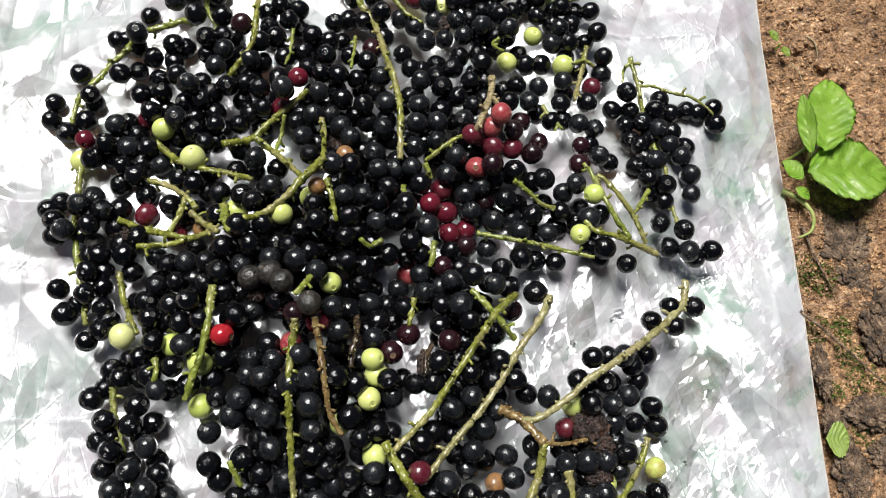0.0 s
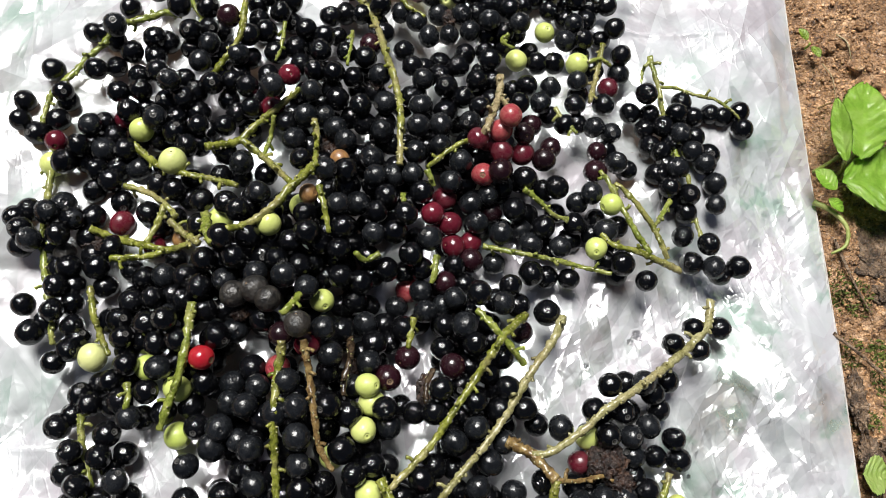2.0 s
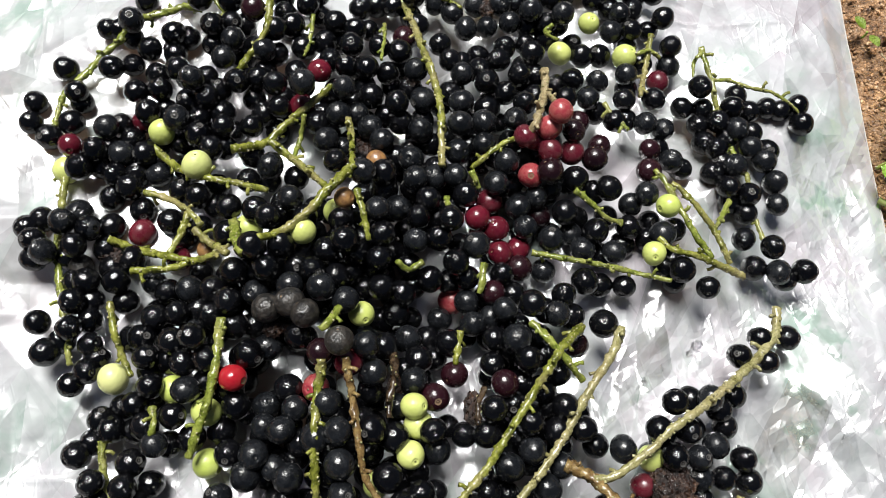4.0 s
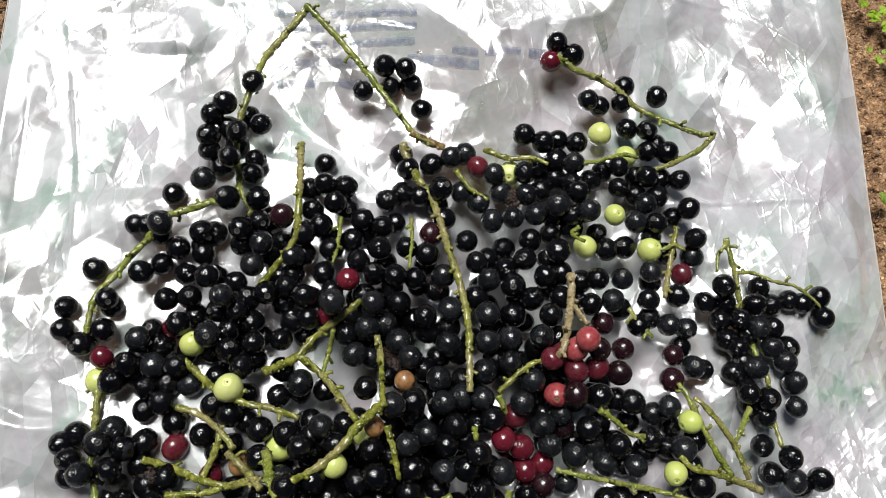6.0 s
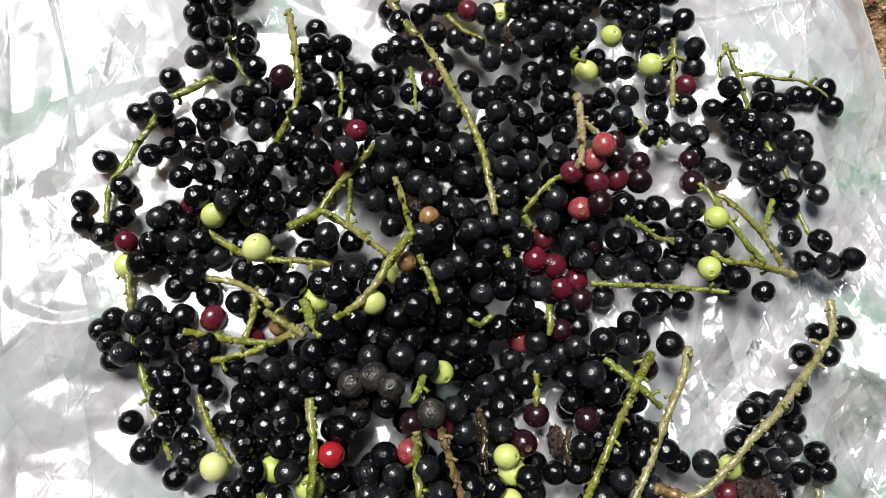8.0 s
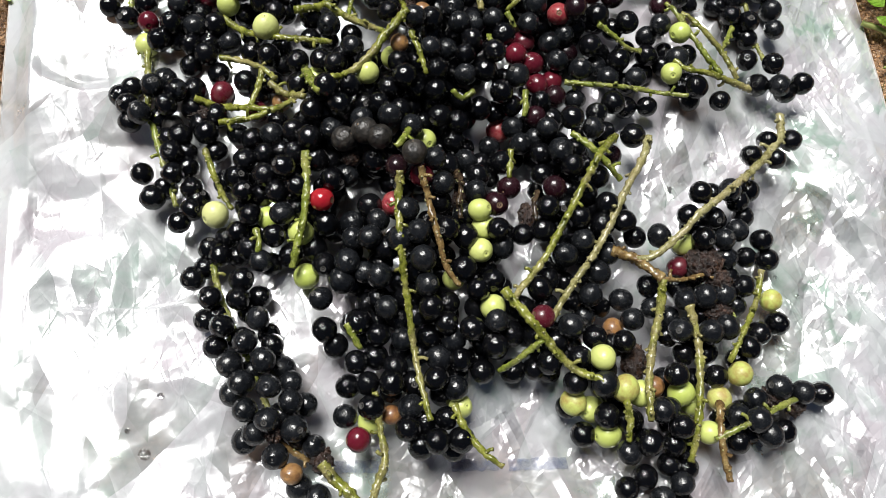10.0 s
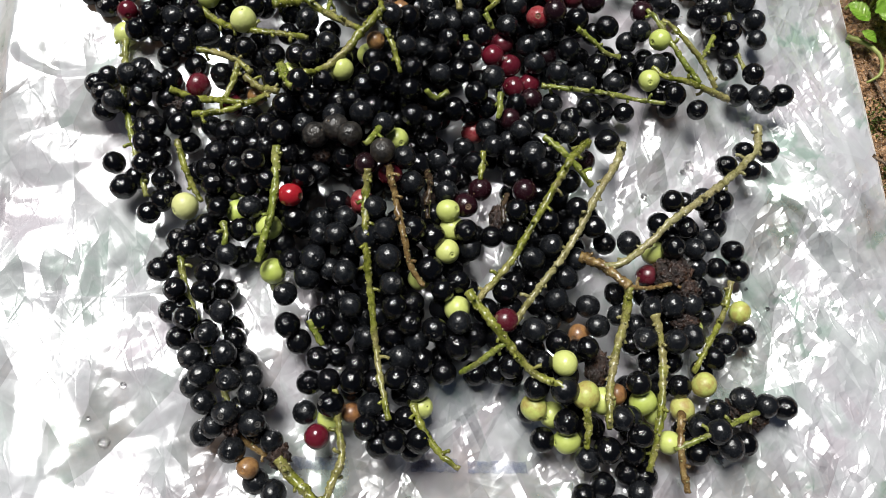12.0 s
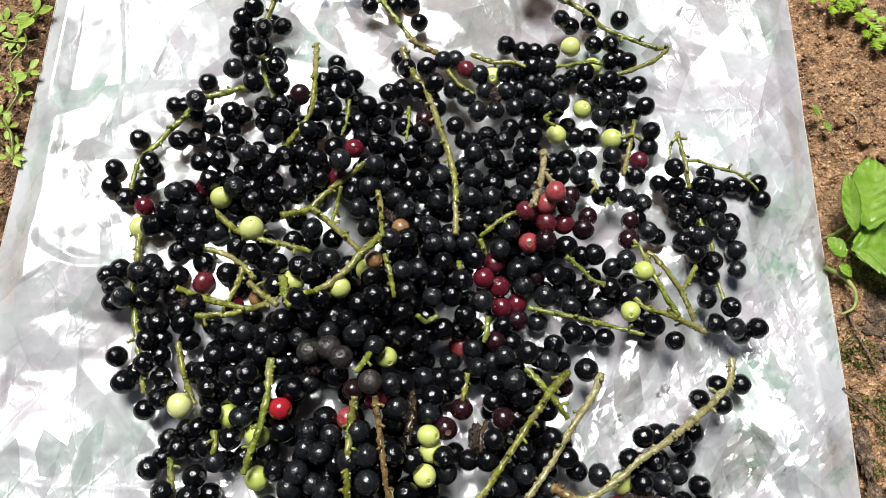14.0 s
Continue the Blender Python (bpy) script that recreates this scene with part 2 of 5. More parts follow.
    p.inputs["IOR"].default_value = 2.1
    milk = noise_tex(t, 19.0, 5.0, 0.62)
    thin = calc('MULTIPLY_ADD', tones[2][2], 0.10, calc('MULTIPLY_ADD', tones[1][2], 0.18, calc('MULTIPLY', milk.outputs["Fac"], 0.80)))
    # the printed panels at both ends are of clearer film
    for cx, cy, half in ((-0.01, 0.325, 0.115), (0.02, -0.060, 0.15)):
        u = calc('MULTIPLY', calc('SUBTRACT', axes.outputs[0], cx), 1 / half)
        w = calc('MULTIPLY', calc('SUBTRACT', axes.outputs[1], cy), 1 / 0.045)
        away = calc('ADD', calc('MULTIPLY', u, u), calc('MULTIPLY', w, w))
        thin = calc('SUBTRACT', thin, spans(calc('MULTIPLY_ADD', wash.outputs["Fac"], 1.6, away), 0.9, 2.0, 0.25, 0.0))
    clear = t.nodes.new("ShaderNodeBsdfTransparent")
    clear.inputs[0].default_value = (0.95, 0.96, 0.96, 1)
    mix = t.nodes.new("ShaderNodeMixShader")
    f = ramp(t, thin, [(0.40, grey(0.42)), (0.54, grey(0.14)), (0.68, grey(0.03))])
    t.links.new(f.outputs[0], mix.inputs[0])
    t.links.new(p.outputs[0], mix.inputs[1])
    t.links.new(clear.outputs[0], mix.inputs[2])
    t.links.new(mix.outputs[0], t.nodes["Material Output"].inputs["Surface"])
    return m


FILM = film_skin()
SEAM, seam_t, seam_p = shader("dusty_film_edge")
seam_n = ramp(seam_t, noise_tex(seam_t, 120.0, 4.0, 0.6).outputs["Fac"], [(0.35, (0.30, 0.25, 0.21)), (0.65, (0.46, 0.43, 0.40))])
seam_t.links.new(seam_n.outputs[0], seam_p.inputs["Base Color"])
seam_p.inputs["Roughness"].default_value = 0.55


def ink_skin():
    m, t, p = shader("faded_blue_ink")
    n = noise_tex(t, 260.0, 4.0, 0.7)
    p.inputs["Base Color"].default_value = (0.10, 0.13, 0.22, 1)
    p.inputs["Roughness"].default_value = 0.5
    clear = t.nodes.new("ShaderNodeBsdfTransparent")
    mix = t.nodes.new("ShaderNodeMixShader")
    f = ramp(t, n.outputs["Fac"], [(0.36, grey(0.86)), (0.62, grey(0.46))])
    t.links.new(f.outputs[0], mix.inputs[0])
    t.links.new(p.outputs[0], mix.inputs[1])
    t.links.new(clear.outputs[0], mix.inputs[2])
    t.links.new(mix.outputs[0], t.nodes["Material Output"].inputs["Surface"])
    return m


INK = ink_skin()


def soil_skin(name, tones, wet, grain=820.0):
    """Crumbly earth: grains of a millimetre, each with its own tone, damp and glinting."""
    m, t, p = shader(name)
    big = noise_tex(t, 14.0, 6.0, 0.62)
    mid = noise_tex(t, 190.0, 6.0, 0.75)
    fine = noise_tex(t, 900.0, 4.0, 0.7)
    c = t.nodes.new("ShaderNodeTexCoord")
    loose = noise_tex(t, 420.0, 2.0, 0.5)
    bent = mixed(t, 0.0016, c.outputs["Object"], loose.outputs["Color"], 'LINEAR_LIGHT')
    cell = node(t, "ShaderNodeTexVoronoi", Scale=grain)
    t.links.new(bent, cell.inputs["Vector"])
    one = t.nodes.new("ShaderNodeSeparateColor")
    t.links.new(cell.outputs["Color"], one.inputs[0])
    a = ramp(t, mid.outputs["Fac"], [(0.36, tones[0]), (0.45, tones[1]), (0.54, tones[2]), (0.66, tones[3])])
    b = ramp(t, big.outputs["Fac"], [(0.35, (0.62, 0.59, 0.57)), (0.6, (1.0, 1.0, 1.0))])
    col = mixed(t, 1.0, a.outputs[0], b.outputs[0], 'MULTIPLY')
    each = ramp(t, one.outputs[0], [(0.0, (0.58, 0.54, 0.50)), (0.55, (1.0, 0.98, 0.95)), (0.9, (1.35, 1.30, 1.22)), (1.0, (1.9, 1.85, 1.8))])
    col = mixed(t, 0.85, col, each.outputs[0], 'MULTIPLY')
    g = t.nodes.new("ShaderNodeNewGeometry")
    isl = ramp(t, g.outputs["Random Per Island"], [(0.0, (0.85, 0.82, 0.80)), (0.6, (1.1, 1.07, 1.02)), (0.92, (1.45, 1.42, 1.38)), (1.0, (2.0, 1.95, 1.9))])
    col = mixed(t, 0.8, col, isl.outputs[0], 'MULTIPLY')
    t.links.new(col, p.inputs["Base Color"])
    r = ramp(t, one.outputs[1], [(0.2, grey(wet)), (0.75, grey(0.8))])
    t.links.new(r.outputs[0], p.inputs["Roughness"])
    p.inputs["Specular IOR Level"].default_value = 0.7
    low = bump(t, p, fine.outputs["Fac"], 0.8, 0.0010)
    high = node(t, "ShaderNodeBump", Strength=0.9, Distance=0.0011)
    high.invert = True
    t.links.new(cell.outputs["Distance"], high.inputs["Height"])
    t.links.new(high.outputs[0], low.inputs["Normal"])
    return m


SOIL_TONES = [(0.070, 0.036, 0.018), (0.24, 0.135, 0.067), (0.36, 0.212, 0.108), (0.54, 0.365, 0.235)]
SOIL = soil_skin("damp_red_soil", SOIL_TONES, 0.22)
CRUMB = soil_skin("soil_crumbs", [(0.17, 0.090, 0.045), (0.36, 0.205, 0.10), (0.48, 0.295, 0.155), (0.66, 0.48, 0.33)], 0.24)
ROTBARK = soil_skin("rotting_bark", [(0.035, 0.023, 0.014), (0.10, 0.064, 0.038), (0.20, 0.132, 0.080), (0.36, 0.27, 0.19)], 0.25)
WITHER = soil_skin("withered_brown", [(0.008, 0.0045, 0.003), (0.024, 0.011, 0.007), (0.05, 0.024, 0.014), (0.13, 0.075, 0.05)], 0.16)


def leaf_skin(name, a, b, c, rough=0.28):
    m, t, p = shader(name)
    n = noise_tex(t, 90.0, 5.0, 0.6)
    vein = noise_tex(t, 500.0, 3.0, 0.6)
    col = ramp(t, n.outputs["Fac"], [(0.3, a), (0.5, b), (0.72, c)])
    g = t.nodes.new("ShaderNodeNewGeometry")
    isl = ramp(t, g.outputs["Random Per Island"], [(0.0, (0.75, 0.8, 0.7)), (1.0, (1.15, 1.1, 1.0))])
    t.links.new(mixed(t, 0.7, col.outputs[0], isl.outputs[0], 'MULTIPLY'), p.inputs["Base Color"])
    p.inputs["Roughness"].default_value = rough
    p.inputs["Subsurface Weight"].default_value = 0.0
    p.inputs["Transmission Weight"].default_value = 0.0
    bump(t, p, vein.outputs["Fac"], 0.5, 0.0009)
    return m


LEAF = leaf_skin("wet_green_leaf", (0.22, 0.42, 0.04), (0.34, 0.55, 0.085), (0.48, 0.64, 0.19), 0.15)
PALELEAF = leaf_skin("pale_fallen_leaf", (0.30, 0.42, 0.08), (0.42, 0.56, 0.14), (0.50, 0.60, 0.20), 0.4)
SPROUT = leaf_skin("young_leaf", (0.20, 0.29, 0.035), (0.29, 0.40, 0.06), (0.37, 0.48, 0.11), 0.4)
MOSS = leaf_skin("moss_green", (0.045, 0.065, 0.010), (0.085, 0.115, 0.016), (0.15, 0.18, 0.03), 0.7)
FERN = leaf_skin("bright_moss", (0.15, 0.26, 0.012), (0.25, 0.38, 0.02), (0.34, 0.46, 0.05), 0.5)
YELLOWED = leaf_skin("yellowed_leaf", (0.17, 0.22, 0.05), (0.27, 0.31, 0.08), (0.36, 0.36, 0.12), 0.5)


# ---- small building helpers ----
def mesh_of(name, bm, mat, smooth=True):
    me = bpy.data.meshes.new(name)
    bm.to_mesh(me)
    bm.free()
    for mt in (mat if isinstance(mat, (list, tuple)) else [mat]):
        me.materials.append(mt)
    if smooth:
        me.polygons.foreach_set("use_smooth", [True] * len(me.polygons))
    return me


def part(name, bm, mat, parent, label=""):
    ob = new(name, mesh_of(name, bm, mat))
    ob.parent = parent
    return tagged(ob, label)


def thing(name, label, category, at=(0, 0, 0), group="", kind=""):
    e = new(name)
    e.empty_display_size = 0.01
    e.location = at
    return tagged(e, label, category, group, kind)


def mesh_from(name, verts, faces, mat):
    me = bpy.data.meshes.new(name)
    me.from_pydata(verts, [], faces)
    me.materials.append(mat)
    me.polygons.foreach_set("use_smooth", [True] * len(me.polygons))
    return me


def lattice(seed, n=256):
    return np.random.RandomState(seed).rand(n, n)


def vnoise(x, y, scale, seed):
    """Smooth value noise from 0 to 1 over arrays of metres; scale: the size of a patch."""
    g = lattice(seed)
    u, v = np.asarray(x) / scale + 1000.0, np.asarray(y) / scale + 1000.0
    i, j = np.floor(u).astype(int), np.floor(v).astype(int)
    a, b = u - i, v - j
    a, b = a * a * (3 - 2 * a), b * b * (3 - 2 * b)
    i0, j0, i1, j1 = i % 256, j % 256, (i + 1) % 256, (j + 1) % 256
    return (g[i0, j0] * (1 - a) + g[i1, j0] * a) * (1 - b) + (g[i0, j1] * (1 - a) + g[i1, j1] * a) * b


# ---- ground: one sheet of damp soil out to the horizon ----
BAG_L, BAG_R = -0.2140, 0.2175


def ground_z(x, y):
    h = (vnoise(x, y, 0.06, 11) - 0.5) * 0.010 + (vnoise(x, y, 0.018, 12) - 0.5) * 0.006
    h += (vnoise(x, y, 0.007, 13) - 0.5) * 0.0036 + (vnoise(x, y, 0.0034, 14) - 0.5) * 0.0026
    under = np.clip(np.minimum(np.asarray(x) - BAG_L, BAG_R - np.asarray(x)) / 0.02 + 0.6, 0, 1)
    return -0.0085 + h * (1 - 0.75 * under) - 0.012 * under


def axis(fine0, fine1, step, far):
    a = list(np.arange(fine0, fine1 + step / 2, step))
    d, lo, hi = step, a[0], a[-1]
    before, after = [], []
    while hi < far:
        d *= 1.35
        lo, hi = lo - d, hi + d
        before.append(lo)
        after.append(hi)
    return np.array(before[::-1] + a + after)


def grid_mesh(name, xs, ys, zf, mat):
    X, Y = np.meshgrid(xs, ys)
    Z = zf(X, Y)
    nx, ny = len(xs), len(ys)
    me = bpy.data.meshes.new(name)
    idx = np.arange(nx * ny).reshape(ny, nx)
    quads = np.stack([idx[:-1, :-1], idx[:-1, 1:], idx[1:, 1:], idx[1:, :-1]], -1).reshape(-1, 4)
    me.vertices.add(nx * ny)
    me.vertices.foreach_set("co", np.stack([X, Y, Z], -1).ravel())
    me.loops.add(quads.size)
    me.loops.foreach_set("vertex_index", quads.ravel())
    me.polygons.add(len(quads))
    me.polygons.foreach_set("loop_start", np.arange(0, quads.size, 4))
    me.polygons.foreach_set("loop_total", np.full(len(quads), 4))
    me.polygons.foreach_set("use_smooth", np.ones(len(quads), dtype=bool))
    me.update(calc_edges=True)
    me.validate()
    me.materials.append(mat)
    return me


def far_ground(x, y):
    z = ground_z(x, y)
    d = np.hypot(x, y)
    return np.where(d > 1.5, -0.0085 + (vnoise(x, y, 2.5, 15) - 0.5) * 0.05 * np.clip(d - 1.5, 0, 1), z)


ground = new("ground", grid_mesh("ground", axis(-0.34, 0.36, 0.0022, 900.0), axis(-0.20, 0.48, 0.0022, 900.0), far_ground, SOIL))
tagged(ground, "damp reddish brown bare garden soil", "soil", kind="structure")


def icos():
    bm = bmesh.new()
    bmesh.ops.create_icosphere(bm, subdivisions=1, radius=1.0)
    v = np.array([q.co[:] for q in bm.verts])
    f = np.array([[q.index for q in fc.verts] for fc in bm.faces])
    bm.free()
    return v, f


ICO_V, ICO_F = icos()


def scatter(name, label, category, spots, mat, squash=0.7):
    """Many small lumps joined into one mesh: spots of (x, y, z, radius)."""
    rs = np.random.RandomState(len(spots))
    vs, fs = [], []
    for k, (x, y, z, r) in enumerate(spots):
        a = rs.rand() * 6.28
        s = ICO_V * (0.75 + 0.5 * rs.rand(len(ICO_V), 1)) * r * np.array([1.0, 0.6 + 0.5 * rs.rand(), squash])
        c, n = math.cos(a), math.sin(a)
        vs.append(np.stack([s[:, 0] * c - s[:, 1] * n + x, s[:, 0] * n + s[:, 1] * c + y, s[:, 2] + z], -1))
        fs.append(ICO_F + k * len(ICO_V))
    ob = new(name, mesh_from(name, np.concatenate(vs).tolist(), np.concatenate(fs).tolist(), mat))
    return tagged(ob, label, category, kind="stuff")


def crumb_spots():
    rs = np.random.RandomState(5)
    out = []
    for x0, x1, n in ((0.205, 0.320, 14000), (-0.285, -0.203, 8000)):
        xs, ys = x0 + (x1 - x0) * rs.rand(n), -0.13 + 0.56 * rs.rand(n)
        size = 0.00042 + 0.00115 * rs.rand(n) ** 3.0
        zs = ground_z(xs, ys)
        out += [(x, y, z + 0.25 * s, s) for x, y, z, s in zip(xs, ys, zs, size) if not BAG_L - 0.0005 < x < BAG_R + 0.0005]
    return out


scatter("soil_crumbs", "loose crumbs and grit lying on damp soil", "soil crumbs", crumb_spots(), CRUMB)


# ---- the bag: a sheet of crumpled film with straight sides ----
def facets(x, y, size, turn, stretch, seed):
    """Flat triangular facets that meet in sharp creases: heights of -1 to 1 at the corners of a bent triangle lattice."""
    bx = x + (vnoise(x, y, size * 1.3, seed + 1) - 0.5) * size * 0.08
    by = y + (vnoise(x, y, size * 1.3, seed + 2) - 0.5) * size * 0.08
    u = (bx * math.cos(turn) + by * math.sin(turn)) / (size * stretch)
    v = (by * math.cos(turn) - bx * math.sin(turn)) / size
    u = u + 0.5 * v + 500.3
    v = v * 0.866 + 500.7
    g = lattice(seed) * 2 - 1
    i, j = np.floor(u).astype(int), np.floor(v).astype(int)
    a, b = u - i, v - j
    h00, h10 = g[i % 256, j % 256], g[(i + 1) % 256, j % 256]
    h01, h11 = g[i % 256, (j + 1) % 256], g[(i + 1) % 256, (j + 1) % 256]
    low = h00 + a * (h10 - h00) + b * (h11 - h10)
    high = h00 + b * (h01 - h00) + a * (h11 - h01)
    return np.where(a >= b, low, high)


# size, direction, stretch, steepness and share of the sheet of each set of creases
CREASES = ((0.046, 0.58, 1.7, 0.17, 1.0), (0.026, 2.40, 2.6, 0.22, 0.78), (0.013, 1.28, 2.6, 0.20, 0.52), (0.0065, 2.75, 2.3, 0.20, 0.36), (0.0040, 0.35, 1.8, 0.16, 0.26))


def long_folds():
    """Long straight folds: start, direction, length, height; they fall to the right on one half of the sheet and rise on the other."""
    rs = np.random.RandomState(31)
    rows = []
    for _ in range(26):
        x, y = rs.uniform(-0.22, 0.22), rs.uniform(-0.15, 0.46)
        turn = rs.normal(-0.62 if x < 0.03 else 0.42, 0.30)
        rows.append((x, y, math.cos(turn), math.sin(turn), rs.uniform(0.03, 0.15), rs.uniform(0.0006, 0.0019), rs.choice((-1, 1))))
    return np.array(rows).T


FOLDS = long_folds()


def folds_z(x, y):
    fx, fy, c, n, length, height, side = FOLDS
    dx, dy = x[..., None] - fx, y[..., None] - fy
    s = (dx * c + dy * n) / length
    d = (dy * c - dx * n) * side + 0.09 * length * s * s
    ends = np.clip(np.minimum(s, 1 - s) * 4, 0, 1) * (0.30 + 0.70 * np.abs(np.sin(7 * s + 900 * height)))
    crest = np.clip(1 - np.abs(d) / 0.0022, 0, 1) * 0.6
    slope = np.where(d > 0, np.clip(1 - d / 0.014, 0, 1), np.clip(1 + d / 0.0022, 0, 1)) * 0.7
    return ((crest + slope) * ends * height).sum(-1)


def film_z(x, y):
    """Height of the film: crumpled into facets, large and small, the small ones in patches."""
    x, y = np.asarray(x, dtype=float), np.asarray(y, dtype=float)
    h = np.zeros_like(x)
    for k, (size, turn, stretch, steep, share) in enumerate(CREASES):
        mask = np.clip((vnoise(x, y, 0.030 + 0.004 * k, 40 + k) - 0.92 + share * 0.85) * 6, 0.06, 1) if k else 1.0
        h = h + facets(x, y, size, turn, stretch, 100 + 10 * k) * size * steep * mask
    h = h + folds_z(x, y)
    e = np.minimum(x - BAG_L, BAG_R - x)
    inner = np.clip((e - 0.007) / 0.009, 0, 1)
    return -0.0032 + np.clip(h, -0.0075, 0.0058) * (0.12 + 0.88 * inner) - 0.0004 * (1 - inner) - 0.0042 * np.clip(1 - e / 0.015, 0, 1)


plastic_bag = thing("plastic_bag", "crumpled clear plastic bag spread flat on the soil", "plastic bag")
film = new("film", grid_mesh("film", np.linspace(BAG_L, BAG_R, 430),
                             np.concatenate([np.linspace(-0.34, -0.135, 40), np.linspace(-0.134, 0.430, 565), np.linspace(0.435, 0.62, 36)]), film_z, FILM))
film.parent = plastic_bag


def side_seam(x):
    """The folded side of the bag: a thin rounded bead of film."""
    bm = bmesh.new()
    ys = np.arange(-0.34, 0.62, 0.004)
    rings = []
    for y in ys:
        xx = x + (float(vnoise(x, y, 0.05, 90)) - 0.5) * 0.0012
        z = float(film_z(x, y))
        rings.append([bm.verts.new((xx + 0.0004 * math.cos(a), y, z + 0.0003 * math.sin(a))) for a in np.linspace(0, 2 * math.pi, 7)[:-1]])
    for a, b in zip(rings, rings[1:]):
        for k in range(6):
            bm.faces.new((a[k], a[(k + 1) % 6], b[(k + 1) % 6], b[k]))
    part("side_seam", bm, SEAM, plastic_bag)


side_seam(BAG_L)
side_seam(BAG_R)


def printed_word(x0, x1, y, height, tilt):
    """A word of the bag's print, past reading: a faint uneven bar that follows the film."""
    bm = bmesh.new()
    rs = random.Random(int(x0 * 1e4) + int(y * 1e4))
    rows = []
    for x in np.arange(x0, x1, height * 0.3):
        yc, tall = y + tilt * (x - x0), height * rs.uniform(0.34, 0.5)
        rows.append([bm.verts.new((x, yc + v * tall, float(film_z(x, yc + v * tall)) + 0.0011)) for v in np.linspace(-1, 1, 5)])
    for a, b in zip(rows, rows[1:]):
        for k in range(4):
            bm.faces.new((a[k], b[k], b[k + 1], a[k + 1]))
    part("printed_word", bm, INK, plastic_bag, "faded blue-grey printed word")


for x0, x1, y, hh in ((-83, -61, 353, 5), (-57, -13, 355, 5), (-84, -60, 344, 5), (-54, -13, 346, 5), (-82, -57, 334, 5), (-55, -14, 336, 5),
                      (4, 18, 333, 5), (21, 40, 334, 5), (43, 52, 335, 5), (-81, -61, 324, 6), (-57, -40, 324, 6), (-18, 19, 325, 7),
                      (-83, -62, 313, 5), (-54, -34, 313, 5), (-76, -49, -30, 6), (-20, 0, -34, 6), (4, 31, -36, 6),
                      (-77, -59, -49, 6), (-32, -10, -55, 6), (-5, 27, -57, 6), (42, 60, -60, 6)):
    printed_word(x0 / 1000, x1 / 1000, y / 1000, hh / 1000, 0.03 if y > 0 else -0.06)


# ---- fruit ----
def berry_mesh(name, skin, scar, long, dent, seed, ringed):
    """A round fruit of radius 1: a ringed scar at its tip (+z), a shallow dent where the stalk enters."""
    rs = np.random.RandomState(seed)
    bm = bmesh.new()
    seg = 20
    prof = [(0.0, 0.935), (0.075, 0.945), (0.12, 0.915), (0.19, 0.925), (0.25, 0.972), (0.31, 0.958)]
    for th in np.linspace(0.43, 2.78, 13):
        prof.append((math.sin(th), math.cos(th)))
    prof += [(0.18, -0.975), (0.0, -0.94)]
    wob = rs.rand(3) * 6.28
    rings = []
    for rad, z in prof:
        if rad == 0.0:
            rings.append([bm.verts.new((0, 0, z * long))])
            continue
        ring = []
        for k in range(seg):
            a = 2 * math.pi * k / seg
            w = 1 + 0.025 * math.sin(2 * a + wob[0]) + dent * math.sin(3 * a + wob[1]) * (1 - z * z) + 0.02 * math.sin(3 * z + wob[2])
            if rad < 0.32:
                w = 1 + 0.06 * math.sin(5 * a + wob[1])
            ring.append(bm.verts.new((rad * w * math.cos(a), rad * w * math.sin(a), z * long)))
        rings.append(ring)
    for i, (a, b) in enumerate(zip(rings, rings[1:])):
        for k in range(seg):
            if len(a) == 1:
                f = bm.faces.new((a[0], b[k], b[(k + 1) % seg]))
            elif len(b) == 1:
                f = bm.faces.new((a[k], b[0], a[(k + 1) % seg]))
            else:
                f = bm.faces.new((a[k], b[k], b[(k + 1) % seg], a[(k + 1) % seg]))
            f.material_index = 1 if i == 0 or (ringed and i in (2, 3)) else 0
    bmesh.ops.recalc_face_normals(bm, faces=bm.faces)
    return mesh_of(name, bm, [skin, scar])


KIND = {}   # kind -> skin, scar, size, label
for kind, scar, size, label in (("black", "black", 1.0, ""), ("dull", "black", 1.0, "dull black berry"), ("scabby", "brown", 1.04, "scabby dried black berry"),
                                ("dark", "brown", 1.0, "wine-black berry"), ("wine", "brown", 1.0, "wine-red half-ripe berry"),
                                ("crimson", "brown", 1.0, "deep crimson berry"), ("red", "brown", 1.0, "bright red berry"), ("pink", "brown", 1.0, "pinkish red berry"), ("green", "green", 1.0, "unripe green berry"),
                                ("cream", "green", 1.14, "large pale green unripe berry"), ("tan", "brown", 1.02, "green berry with brown blotches"),
                                ("amber", "brown", 0.84, "split amber-brown berry")):
    shapes = [berry_mesh("berry", SKIN[kind], SCAR[scar], 0.95 + 0.035 * v, 0.008 + 0.006 * v, v + len(KIND) * 7, v == 2 and scar != "green") for v in range(4)]
    KIND[kind] = (shapes, size, label)

RND = random.Random(8)


def smooth_path(pts, step=0.0013):
    """A curve through the points, cut into short even steps."""
    p = [Vector(q) for q in pts]
    p = [p[0] * 2 - p[1]] + p + [p[-1] * 2 - p[-2]]
    out = []
    for a, b, c, d in zip(p, p[1:], p[2:], p[3:]):
        n = max(2, int((c - b).length / step))
        for k in range(n):
            s = k / n
            out.append(0.5 * (2 * b + (c - a) * s + (2 * a - 5 * b + 4 * c - d) * s * s + (3 * b - a - 3 * c + d) * s ** 3))
    out.append(p[-2])
    return out


